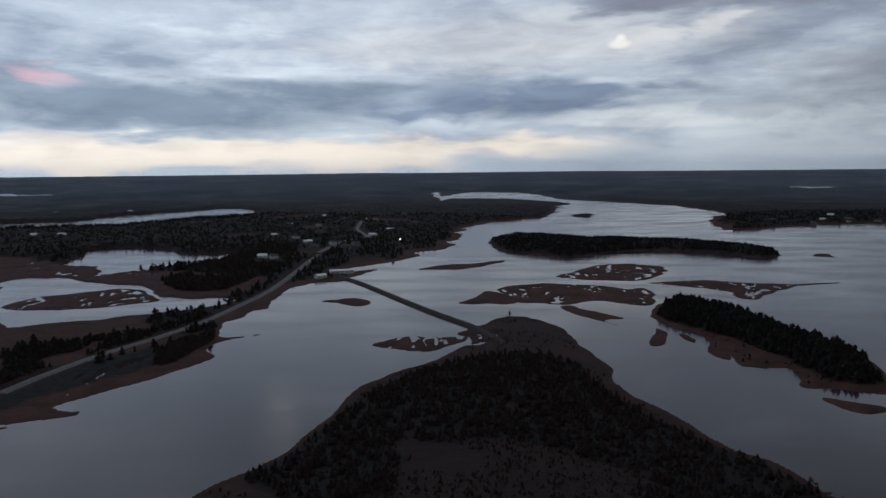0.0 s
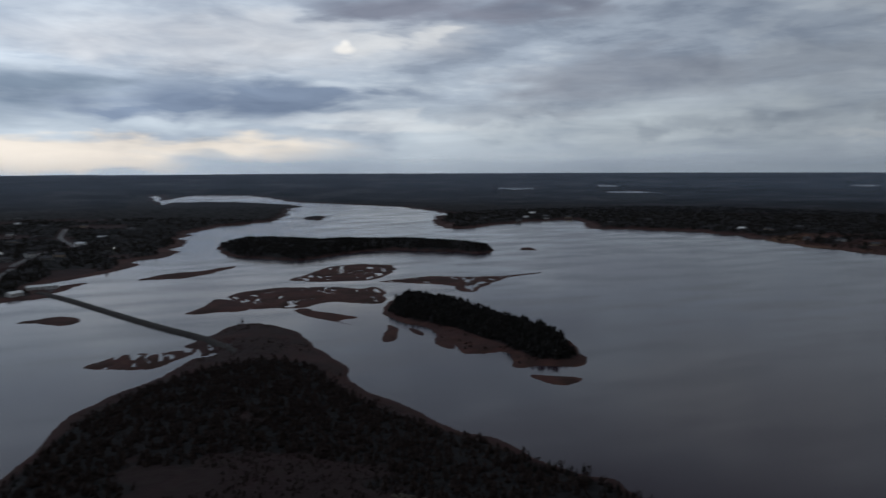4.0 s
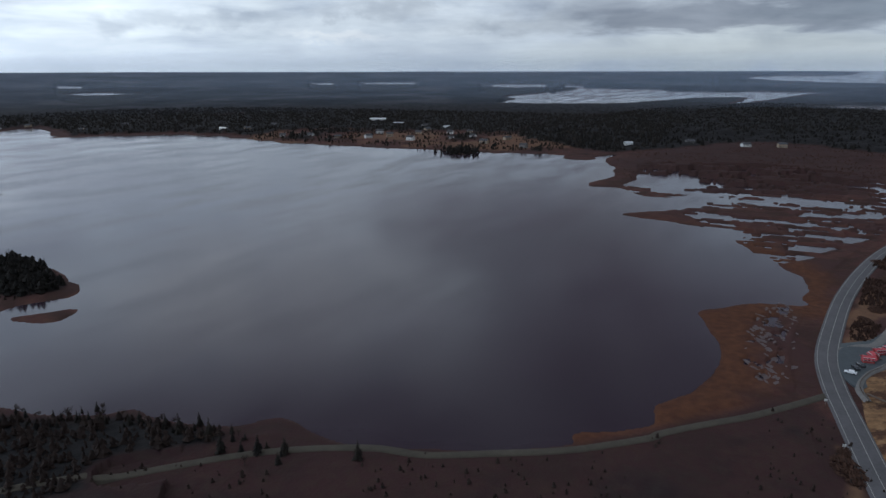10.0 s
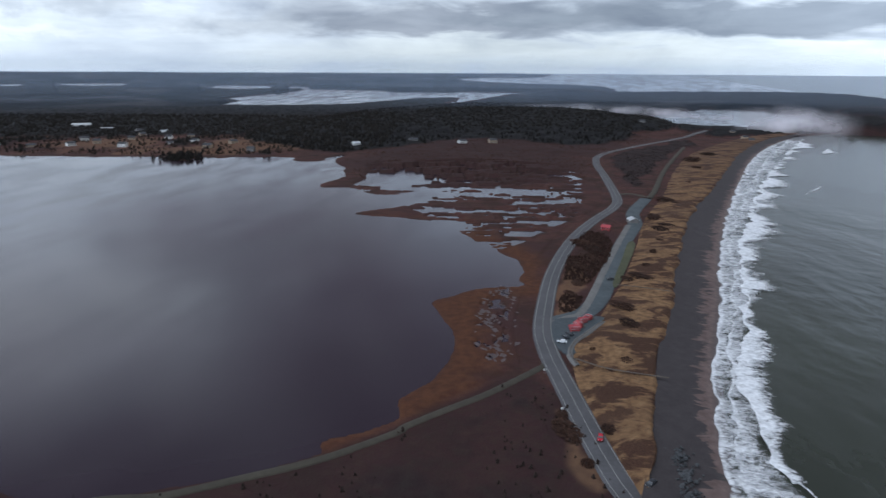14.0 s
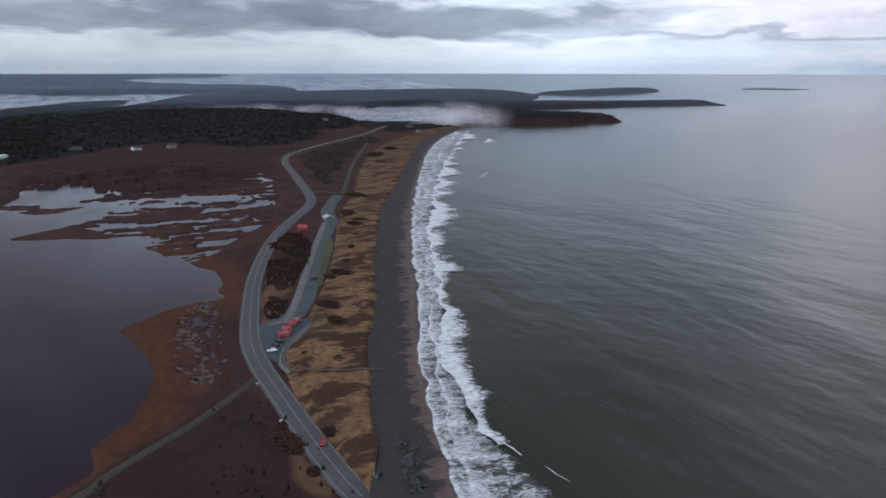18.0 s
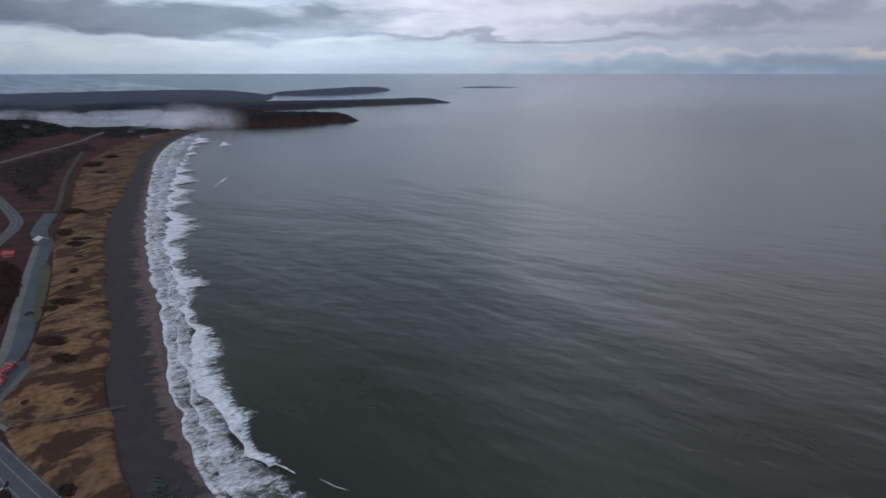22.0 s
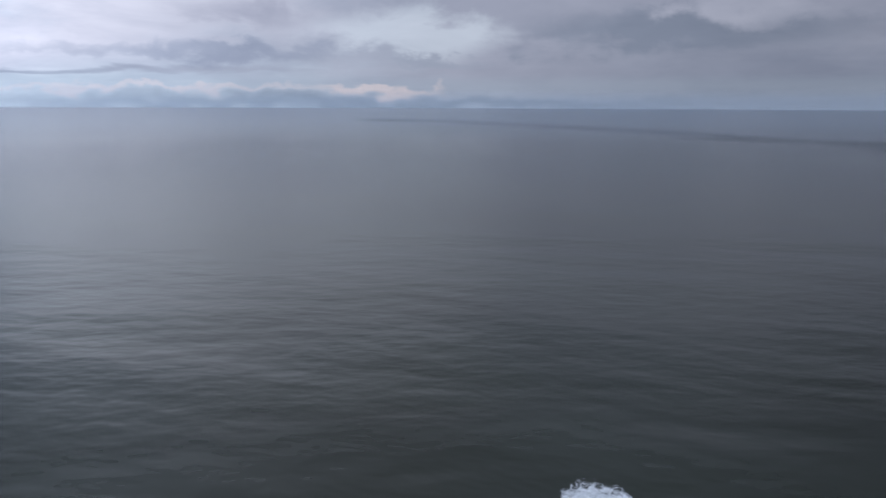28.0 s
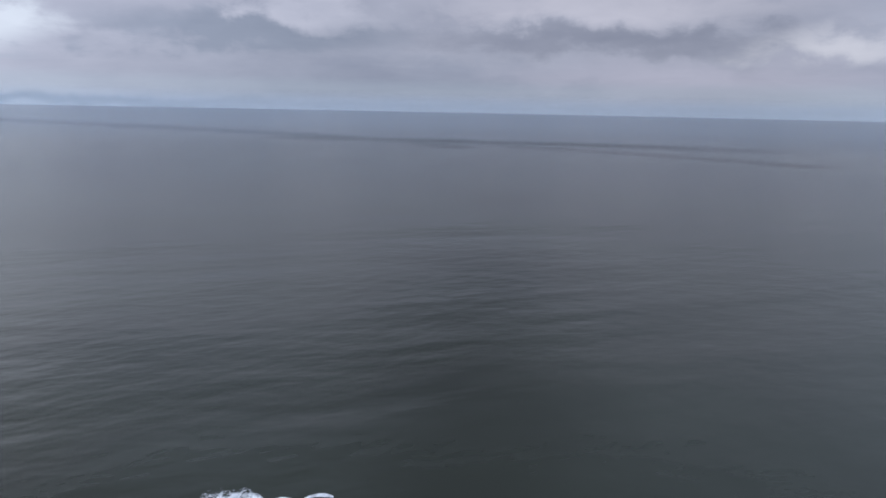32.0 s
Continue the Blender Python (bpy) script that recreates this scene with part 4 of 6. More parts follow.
DARK_ROOF = plain("dark_shingle_roof", (0.055, 0.055, 0.06), 0.85, 0, 0.25, 0.8)
PALE_ROOF = plain("pale_metal_roof", (0.45, 0.47, 0.48), 0.45, 0.3, 0.12, 0.5)
RED_ROOF = plain("red_painted_roof", (0.34, 0.05, 0.06), 0.6, 0, 0.15, 0.6)
RED_WALL = plain("red_painted_wall", (0.38, 0.06, 0.06), 0.7, 0, 0.15, 0.6)
GLASS = Mat("window_glass", 0.08, 0, 0.6).color((0.02, 0.025, 0.03)).m
DOOR = plain("painted_door", (0.12, 0.05, 0.04), 0.6)
BARK = plain("bark", (0.045, 0.036, 0.03), 0.95, 0, 0.3, 4.0)
TYRE = plain("tyre_rubber", (0.02, 0.02, 0.02), 0.9)
CAR_RED = Mat("red_car_paint", 0.25, 0, 0.6).color((0.35, 0.02, 0.03)).m
CAR_DARK = Mat("dark_car_paint", 0.25, 0, 0.6).color((0.03, 0.032, 0.036)).m
CAR_WHITE = Mat("white_car_paint", 0.3, 0, 0.6).color((0.65, 0.66, 0.67)).m
TIMBER = plain("grey_timber", (0.085, 0.068, 0.055), 0.9, 0, 0.3, 2.0)


def glow_material(name, c, power):
    m = Mat(name)
    m.color(c)
    m.b.inputs["Emission Color"].default_value = (*c, 1)
    m.b.inputs["Emission Strength"].default_value = power
    return m.m


LAMP_GLOW = glow_material("lit_lamp", (1.0, 0.85, 0.6), 120.0)


def foliage(name, lo, hi):
    m = Mat(name, 0.9, 0, 0.15)
    info = m.node("ShaderNodeObjectInfo").outputs["Random"]
    isl = m.node("ShaderNodeNewGeometry").outputs["Random Per Island"]
    f = m.mix(0.5, m.mix(0.5, m.noise(0.6, 3), isl), info)
    m.color(m.ramp(f, (0.2, lo), (0.8, hi)))
    return m.m


SPRUCE = foliage("spruce_needles", (0.009, 0.0085, 0.0075), (0.024, 0.0195, 0.0155))
DARK_SCRUB = foliage("dark_scrub", (0.012, 0.009, 0.0085), (0.032, 0.021, 0.017))
TWIGS = foliage("bare_twigs", (0.026, 0.018, 0.015), (0.055, 0.036, 0.026))
BRUSH = foliage("brown_brush", (0.022, 0.012, 0.009), (0.060, 0.030, 0.020))


# ---- the beach, the dunes and the surf ----
def between(name, a, b, n, m, profile, mat, label, category, kind="structure"):
    """A sheet between two lines; profile(u, s, x, y) gives its height, u across and s along."""
    pa, pb = along(a, n), along(b, n)
    u = np.linspace(0, 1, m)
    p = pa[:, None, :] * (1 - u)[None, :, None] + pb[:, None, :] * u[None, :, None]
    x, y = p[..., 0].ravel(), p[..., 1].ravel()
    uu = np.broadcast_to(u, (n, m)).ravel()
    ss = np.broadcast_to(np.linspace(0, 1, n)[:, None], (n, m)).ravel()
    z = profile(uu, ss, x, y) + sheet_rise(np.hypot(x, y))
    me = grid_mesh(name, np.stack([x, y, z], 1), n, m, False, mat)
    col = me.color_attributes.new("across", "FLOAT_COLOR", "POINT")
    col.data.foreach_set("color", np.stack([uu, ss, uu, np.ones_like(uu)], 1).astype(np.float32).ravel())
    return tagged(new(name, me), label, category, kind=kind)


def shingle_material():
    m = Mat("wet_shingle", 0.85, 0, 0.3)
    sep = m.node("ShaderNodeSeparateColor")
    m.link(m.attr("across").outputs["Color"], sep.inputs[0])
    u = sep.outputs[0]
    n1, n2 = m.noise(0.25, 5), m.noise(1.6, 5)
    grey = m.ramp(m.mix(0.5, n1, n2), (0.3, (0.027, 0.022, 0.023)), (0.7, (0.050, 0.042, 0.043)))
    cusp = m.mix(0.4, m.noise(0.07, 4, 0.6, stretch=(1.5, 0.6, 1, 17), warp=0.8), m.noise(0.22, 4, 0.6, stretch=(1.5, 0.5, 1, 17), warp=0.6))
    edge = m.math("ADD", u, m.math("MULTIPLY", m.math("SUBTRACT", cusp, 0.5), 1.25))
    brown = m.ramp(n1, (0.35, (0.085, 0.057, 0.052)), (0.65, (0.14, 0.098, 0.088)))
    c = m.mix(m.ramp(edge, (0.54, 0), (0.60, 1)), grey, brown)
    c = m.mix(m.ramp(u, (0.70, 0), (0.80, 0.7)), c, (0.040, 0.031, 0.031))
    m.color(c)
    m.link(m.ramp(u, (0.62, 0.9), (0.84, 0.35)), m.b.inputs["Roughness"])
    m.bump(m.mix(0.5, n1, n2), 0.3, 0.7)
    return m.m


def dune_material():
    m = Mat("dune_grass", 0.95, 0, 0.1)
    n1, n2, n3 = m.noise(0.30, 6), m.noise(0.05, 4), m.noise(2.0, 4)
    straw = m.ramp(n1, (0.3, (0.084, 0.046, 0.027)), (0.5, (0.165, 0.095, 0.049)), (0.72, (0.235, 0.147, 0.080)))
    dark = m.ramp(n3, (0.3, (0.030, 0.017, 0.012)), (0.7, (0.075, 0.038, 0.025)))
    patch = m.math("ADD", m.noise(0.055, 6, 0.65, stretch=(1.3, 0.8, 1, 5), warp=0.4), m.math("MULTIPLY", n1, 0.22))
    c = m.mix(m.ramp(patch, (0.58, 0), (0.65, 1)), straw, dark)
    c = m.mix(m.ramp(m.noise(0.018, 4, 0.6), (0.52, 0), (0.64, 0.4)), c, (0.085, 0.050, 0.032))
    sep = m.node("ShaderNodeSeparateColor")
    m.link(m.attr("across").outputs["Color"], sep.inputs[0])
    far = m.ramp(sep.outputs[1], (0.2, 1), (0.72, 0.0))
    c = m.mix(m.math("MULTIPLY", far, 0.75), c, m.mix(m.ramp(n2, (0.4, 0), (0.6, 1)), (0.035, 0.020, 0.018), (0.13, 0.075, 0.046)))
    m.color(c)
    m.bump(m.mix(0.5, n1, n3), 0.5, 0.8)
    return m.m


def foam_material(name, lo, hi, fade, gain, top):
    """White water: a sharp bright front, breaking up into lace behind it."""
    m = Mat(name, 0.8, 0, 0.2)
    m.color(m.ramp(m.noise(0.5, 5), (0.3, (0.46, 0.47, 0.49)), (0.7, (0.82, 0.83, 0.85))))
    sep = m.node("ShaderNodeSeparateColor")
    m.link(m.attr("across").outputs["Color"], sep.inputs[0])
    wide = m.noise(0.07, 6, 0.62, warp=1.2, stretch=(1.3, 0.8, 1, 17))
    lace = m.mix(0.55, wide, m.noise(0.36, 7, 0.66, warp=1.4, stretch=(1.4, 0.85, 1, 17)))
    rim = m.ramp(sep.outputs[0], *fade)
    a = m.math("ADD", m.math("MULTIPLY", rim, 0.5), m.math("MULTIPLY", m.math("SUBTRACT", lace, 0.5), gain))
    m.link(m.ramp(a, (lo, 0.0), (hi, top)), m.b.inputs["Alpha"])
    m.bump(lace, 0.6, 0.8)
    return m.m


SHINGLE = shingle_material()
DUNE = dune_material()
FOAM_WASH = foam_material("foam_wash", 0.08, 0.55, ((0.0, 0.9), (0.05, 1.15), (0.15, 0.72), (0.45, 0.58), (0.8, 0.46), (1.0, 0.0)), 2.3, 0.9)
FOAM_CREST = foam_material("foam_crest", 0.14, 0.44, ((0.0, 0.95), (0.04, 1.1), (0.35, 1.0), (0.65, 0.6), (1.0, 0.0)), 2.0, 0.98)


def dune_height(u, s, x, y):
    hump = np.sin(np.pi * np.clip(u, 0, 1)) ** 0.5
    return 0.5 + hump * (1.3 + 1.1 * rough2(x, y, 26, 4, 31)) + 2.5 * np.clip(u, 0, 0.96) / 0.96 - 12 * np.clip(u - 0.96, 0, 1)


def shingle_height(u, s, x, y):
    crest = np.where(u < 0.76, 2.5 * (1 - u / 0.76) + 0.16, 0.16 - 1.8 * (u - 0.76))
    return crest + 0.22 * rough2(x, y, 10, 3, 33) * (1 - u) + 0.10 * rough2(x * 1.5, y * 0.5, 9, 2, 34) * u


def ragged(line, n, out, amp):
    """The line pushed out and frayed, for an edge of grass."""
    p = along(line, n)
    q = p - sideways(p) * (out + amp * rough2(p[:, 0], p[:, 1], 18, 4, 35))[:, None]
    return [tuple(v) for v in q]


between("dunes", DUNE_BACK, ragged(SHINGLE_TOP[:13], 420, 1.4, 3.2), 420, 26, dune_height, DUNE, "straw-coloured dune grass with dark brush patches above the beach", "dunes")
def shifted(line, by):
    p = along(line, 200)
    q = p + sideways(p) * by
    return [tuple(v) for v in q]


SWASH = SURF_A + [(-66, -112), (-115, -90), (-150, -50)]
between("beach", SHINGLE_TOP, shifted(SWASH, -6), 560, 24, shingle_height, SHINGLE, "dark grey shingle beach with brown wet cusps", "beach")


def bore(name, line, n, wide, high, mat, label, seed, lobe=3.0, patchy=0.6, ends=0.0):
    """A spent or tumbling wave: scalloped bright front towards the land, foam trailing off to seaward."""
    p = along(line, n)
    s = -sideways(p)
    far = np.clip(np.hypot(p[:, 0], p[:, 1]) / 420, 0.8, 1.7)
    scallop = np.abs(rough2(p[:, 0], p[:, 1], 26, 3, seed)) * 2.2 + 0.5 * rough2(p[:, 0], p[:, 1], 7, 2, seed + 1)
    front = lobe * far * (1.2 - scallop) * -1
    w = wide * far * np.clip(1 + patchy * 3.0 * rough2(p[:, 0], p[:, 1], 42, 3, seed + 2), 0.1, 2.4)
    if ends:
        w *= np.sin(np.pi * np.linspace(0.04, 0.96, n)) ** ends
    m = 16
    u = np.linspace(0, 1, m)
    reach = front[:, None] + w[:, None] * u[None, :]
    q = p[:, None, :] + s[:, None, :] * reach[..., None]
    x, y = q[..., 0].ravel(), q[..., 1].ravel()
    uu = np.broadcast_to(u, (n, m)).ravel()
    z = 0.34 + high * np.sin(np.pi * np.clip(uu * 0.9 + 0.1, 0, 1) ** 0.5) * np.clip(w / wide, 0.2, 1.2).repeat(m) + 0.12 * rough2(x, y, 3, 2, seed + 5)
    z += sheet_rise(np.hypot(x, y))
    me = grid_mesh(name, np.stack([x, y, z], 1), n, m, False, mat)
    col = me.color_attributes.new("across", "FLOAT_COLOR", "POINT")
    col.data.foreach_set("color", np.stack([uu, uu, uu, np.ones_like(uu)], 1).astype(np.float32).ravel())
    tagged(new(name, me), label, "wave", kind="stuff")


def midway(a, b, f):
    return [tuple(v) for v in along(a, 60) * (1 - f) + along(b, 60) * f]


bore("surf_wash", SURF_A, 620, 18, 0.0, FOAM_WASH, "lacy white foam of spent waves on the shore", 51, 2.0, 0.3)
bore("breaking_wave", midway(SURF_A[:11], SURF_B[:11], 0.5), 520, 8, 0.25, FOAM_WASH, "low white line of foam running in to the shore", 58, 3.0, 0.7)
bore("breaking_wave", SURF_B, 520, 12, 0.7, FOAM_CREST, "tumbling white crest of a breaking wave", 61, 3.5, 0.75, 0.25)
bore("surf_wash", [(228, -67), (205, -63), (188, -61), (160, -58), (130, -68)], 120, 20, 0.0, FOAM_WASH, "lacy white foam drifting behind the spent waves", 66, 1.5, 0.3, 0.2)
bore("breaking_wave", [(209, -78.5), (204, -80), (199, -81.5)], 24, 1.2, 0.4, FOAM_CREST, "short white crest of a small breaker", 71, 0.3, 0.2, 0.6)
bore("breaking_wave", [(191, -86), (186, -87), (181, -89.5)], 40, 0.9, 0.4, FOAM_WASH, "faint ragged white crest of a small breaker", 75, 0.8, 0.3, 0.6)
bore("breaking_wave", [(33, -190), (27, -191), (18, -193), (11, -194)], 60, 20, 0.2, FOAM_CREST, "ragged white mass of a breaker off the point", 83, 0.5, 0.15, 0.45)
bore("breaking_wave", [(10.5, -195), (7, -195.5), (3.5, -195)], 24, 1.7, 0.12, FOAM_CREST, "small white crest off the point", 84, 0.1, 0.1, 0.6)
bore("breaking_wave", [(-0.5, -193), (-4.5, -192.5), (-9, -190.5)], 30, 4.5, 0.12, FOAM_CREST, "small white crest off the point", 87, 0.1, 0.1, 0.6)
bore("breaking_wave", [(1190, -490), (1150, -468), (1120, -452)], 40, 9, 0.5, FOAM_CREST, "white crest of a far breaker", 91, 1.0, 0.3, 0.6)
bore("breaking_wave", [(800, -318), (790, -318), (740, -284)], 40, 3, 0.4, FOAM_CREST, "thin white line of a far breaker", 93, 0.6, 0.5, 0.6)


# ---- roads ----
def road(name, line, n, width, mat, label, category="road", lift=0.45, marks=True):
    h = width / 2
    me = ribbon(name, line, n, ((-h - 1.2, -1.6), (-h - 0.3, -0.1), (-h, 0), (0, 0.06), (h, 0), (h + 0.3, -0.1), (h + 1.2, -1.6)), mat, 0, lift)
    ob = tagged(new(name, me), label, category, kind="structure")
    if marks:
        for o in (-h + 0.5, -0.12, h - 0.5):
            line_me = ribbon("road_line", line, n, ((o - 0.13, 0.09 - abs(o) * 0.016), (o + 0.13, 0.09 - abs(o) * 0.016)), PAINT, 0, lift)
            mark = new("road_line", line_me)
            mark.parent = ob
    return ob


road("road", ROAD_MAIN + [(176, -22), (150, -19), (100, -34), (20, -62), (-40, -64), (-85, -45)], 420, 8.6, ASPHALT, "grey two-lane coast road with pale painted lines")
road("road", ROAD_WEST, 300, 6.6, ASPHALT, "grey two-lane road on a low embankment across the marsh")
road("track", PATH_LAKE + [(100, 205), (72, 228)], 180, 2.8, DIRT, "grassy gravel track along the lake's edge", "track", 0.3, False)
road("track", BEACH_ACCESS, 30, 5.0, DIRT, "gravel turning to the beach", "track", 0.3, False)
road("track", DUNE_TRACK, 60, 4.0, DIRT, "faint sandy track behind the dunes", "track", 1.0, False)
PALE_GRAVEL = plain("pale_gravel", (0.13, 0.125, 0.12), 0.95, 0, 0.3, 0.6, 0.05)
road("track", GRAVEL_PATH, 120, 3.4, PALE_GRAVEL, "pale gravel lane along the parking strip", "track", 0.5, False)
road("parking_strip", PARK_STRIP, 120, 10.5, GRAVEL, "long blue-grey gravel parking strip behind the dunes", "parking", 0.35, False)


def causeway():
    me = ribbon("causeway", CAUSEWAY, 140, ((-5.6, -2.0), (-3.9, 0.3), (-2.1, 1.2), (0, 1.3), (2.1, 1.2), (3.9, 0.3), (5.6, -2.0)), RUBBLE, 0.12, 0.0, False, 0.6)
    tagged(new("causeway", me), "dark rubble causeway crossing the tidal channel", "causeway", kind="structure")


causeway()


def flat_patch(name, outline, z, mat, label, category):
    q = rounded(outline, True, 4)
    bm = bmesh.new()
    vs = [bm.verts.new((a, b, z)) for a, b in q]
    f = bm.faces.new(vs)
    if f.normal.z < 0:
        f.normal_flip()
    g = bmesh.ops.extrude_face_region(bm, geom=[f])
    bmesh.ops.translate(bm, vec=(0, 0, -0.7), verts=[e for e in g["geom"] if isinstance(e, bmesh.types.BMVert)])
    bmesh.ops.recalc_face_normals(bm, faces=bm.faces)
    return tagged(part(name, bm, mat), label, category, kind="structure")


LOT_GRAVEL = plain("dark_wet_gravel", (0.050, 0.060, 0.066), 0.8, 0, 0.3, 0.6, 0.05)
flat_patch("parking_lot", CAR_LOT, 1.32, LOT_GRAVEL, "dark wet gravel parking lot beside the coast road", "parking")


GRASS = plain("short_olive_grass", (0.060, 0.062, 0.034), 0.95, 0, 0.35, 0.5, 0.1)
flat_patch("grass_verge", GRASS_VERGE, 1.08, GRASS, "short olive grass between the parking strip and the dunes", "grass")
road("track", LOT_FENCE, 60, 1.5, PALE_GRAVEL, "pale gravel footway round the parking lot", "track", 0.9, False)


# ---- houses ----
def house(x, y, turn, w, d, h, wall_mat, roof_mat, label, category="house", pitch=0.55, windows=3, chimney=True, porch=False, z=None):
    """A gabled house: walls with openings, overhanging roof, windows with frames, door, chimney."""
    base = float(ground_z(x, y)[0]) if z is None else z
    root = tagged(new(category.replace(" ", "_")), label, category, "houses round the bay" if category == "house" else "")
    root.matrix_basis = pose(x, y, base - 0.3, 0, 0, turn)
    rise = d / 2 * pitch
    bm = bmesh.new()
    lo = [bm.verts.new((sx * w / 2, sy * d / 2, 0)) for sx, sy in ((-1, -1), (1, -1), (1, 1), (-1, 1))]
    hi = [bm.verts.new((sx * w / 2, sy * d / 2, h)) for sx, sy in ((-1, -1), (1, -1), (1, 1), (-1, 1))]
    ga, gb = bm.verts.new((-w / 2, 0, h + rise)), bm.verts.new((w / 2, 0, h + rise))
    for f in ((lo[0], lo[1], hi[1], hi[0]), (lo[2], lo[3], hi[3], hi[2]), (lo[1], lo[2], hi[2], gb, hi[1]), (lo[3], lo[0], hi[0], ga, hi[3]), (hi[0], hi[1], gb, ga), (hi[2], hi[3], ga, gb)):
        bm.faces.new(f)
    part("wall", bm, wall_mat, root)
    bm = bmesh.new()
    o, th = 0.5, 0.22
    for sy in (-1, 1):
        e = (h - o * pitch)
        pts = [(-w / 2 - o, sy * (d / 2 + o), e), (w / 2 + o, sy * (d / 2 + o), e), (w / 2 + o, 0, h + rise), (-w / 2 - o, 0, h + rise)]
        a = [bm.verts.new((p[0], p[1], p[2] + 0.05)) for p in pts]
        b = [bm.verts.new((p[0], p[1], p[2] + 0.05 + th)) for p in pts]
        bm.faces.new(a), bm.faces.new(b)
        for i in range(4):
            bm.faces.new((a[i], a[(i + 1) % 4], b[(i + 1) % 4], b[i]))
    bmesh.ops.recalc_face_normals(bm, faces=bm.faces)
    roof = part("roof", bm, roof_mat, root)
    if chimney:
        part("chimney", boxed(w * 0.2, w * 0.2 + 0.7, -0.35, 0.35, h + rise * 0.6, h + rise + 0.9), GREY_WALL, roof)
    for sy in (-1, 1):
        for i in range(windows):
            cx = (i + 0.5) / windows * w - w / 2
            if sy < 0 and i == windows // 2:
                part("door", boxed(cx - 0.5, cx + 0.5, -d / 2 - 0.06, -d / 2 + 0.02, 0.3, 2.4), DOOR, root)
                continue
            fy = sy * (d / 2 + 0.03)
            fr = part("window", boxed(cx - 0.65, cx + 0.65, fy - 0.05, fy + 0.05, 1.2, 2.6), WHITE_WALL, root)
            part("pane", boxed(cx - 0.53, cx + 0.53, fy - 0.07, fy + 0.07, 1.32, 2.48), GLASS, fr)
    if porch:
        part("porch", boxed(-w * 0.3, w * 0.3, -d / 2 - 2.2, -d / 2 - 0.1, 0.0, 0.45), TIMBER, root)
    return root


random.seed(7)
STYLES = [(WHITE_WALL, DARK_ROOF, "white clapboard house with a dark shingle roof among the trees"), (GREY_WALL, DARK_ROOF, "weathered grey shingled house with a dark roof"),
          (WHITE_WALL, PALE_ROOF, "white house with a pale metal roof near the water"), (TAN_WALL, DARK_ROOF, "tan-sided house with a dark shingle roof")]
NORTH_HOUSES = [(813, 1491), (851, 1459), (913, 1459), (903, 1275), (1008, 1279), (1029, 1027), (1054, 987), (1139, 993), (1007, 797), (1026, 687), (1055, 662), (1026, 603), (1178, 654), (1143, 588), (1173, 563), (1088, 454), (985, 842), (1002, 735), (1090, 705), (1118, 640), (1060, 545), (1095, 520), (1030, 470), (1010, 395), (1250, 700), (1230, 640)]
EAST_HOUSES = [(1092, 256), (1170, 177), (1137, 93), (1159, 45), (1507, -251), (1342, -407), (1291, -403), (1425, -409), (2073, -228), (2199, -166)]
WEST_HOUSES = [(-427, 2081), (-326, 1930), (-294, 1742), (-135, 1782), (-99, 1777), (-156, 1625), (-230, 1635), (-194, 1042), (-216, 1108), (-204, 1370), (-561, 1558), (-539, 1588), (-1113, 2011), (-914, 2041), (-750, 1275), (-708, 1293), (-241, 925), (-226, 924), (-122, 1211), (704, 1491), (757, 1421), (886, 1591), (883, 1518), (-134, 1068), (-145, 1038), (-172, 1085), (-250, 1180), (-300, 1240), (-100, 1330), (-260, 1460), (-330, 1500), (-60, 1500), (-400, 1700), (-230, 1300)]
for spots in (NORTH_HOUSES, EAST_HOUSES, WEST_HOUSES):
    at = np.array(spots, float)
    for (hx, hy), hz in zip(spots, ground_z(at[:, 0], at[:, 1])):
        st = random.choice(STYLES)
        face = math.degrees(math.atan2(hy, hx)) + 90 + random.uniform(-35, 35)
        house(hx, hy, face, random.uniform(9, 14), random.uniform(7.5, 9.5), random.uniform(3.6, 5.6), st[0], st[1], st[2], windows=random.choice((3, 3, 4)), porch=random.random() < 0.3, z=float(hz))
house(1328, 861, 120, 34, 16, 6.5, WHITE_WALL, PALE_ROOF, "long white metal-roofed hall above the shore", "hall", 0.35, 6, False)
house(1290, 785, 120, 30, 10, 4.0, GREY_WALL, PALE_ROOF, "long low grey shed with a pale roof", "shed", 0.25, 5, False)
house(-119, 811, 15, 28, 9, 3.5, WHITE_WALL, PALE_ROOF, "long low white building by the end of the causeway", "shed", 0.3, 5, False)
house(-137, 770, 40, 12, 8, 3.5, WHITE_WALL, PALE_ROOF, "small white boathouse near the shore", "boathouse", 0.4, 2, False)
# the red cabins by the beach
for hx, hy, turn, w, d, roof_h in ((326.5, -21.8, 100, 4.4, 3.0, 2.0), (331.5, -24, 20, 3.6, 2.8, 1.9), (338, -26.5, 120, 3.8, 2.8, 1.9), (342.5, -30, 40, 2.8, 2.2, 1.8)):
    house(hx, hy, turn, w, d, roof_h, RED_WALL, RED_ROOF, "small red cabin with a bright red roof by the beach parking", "cabin", 0.6, 3, False, True, 1.3)
house(548, -63, 70, 6.2, 4.6, 2.6, RED_WALL, RED_ROOF, "red-roofed beach house beside the brush", "cabin", 0.6, 3, True, True, 1.0)
house(578, -88, 10, 8, 7, 2.6, GREY_WALL, PALE_ROOF, "pale-roofed picnic shelter on the parking strip", "shelter", 0.5, 2, False, False, 1.0)


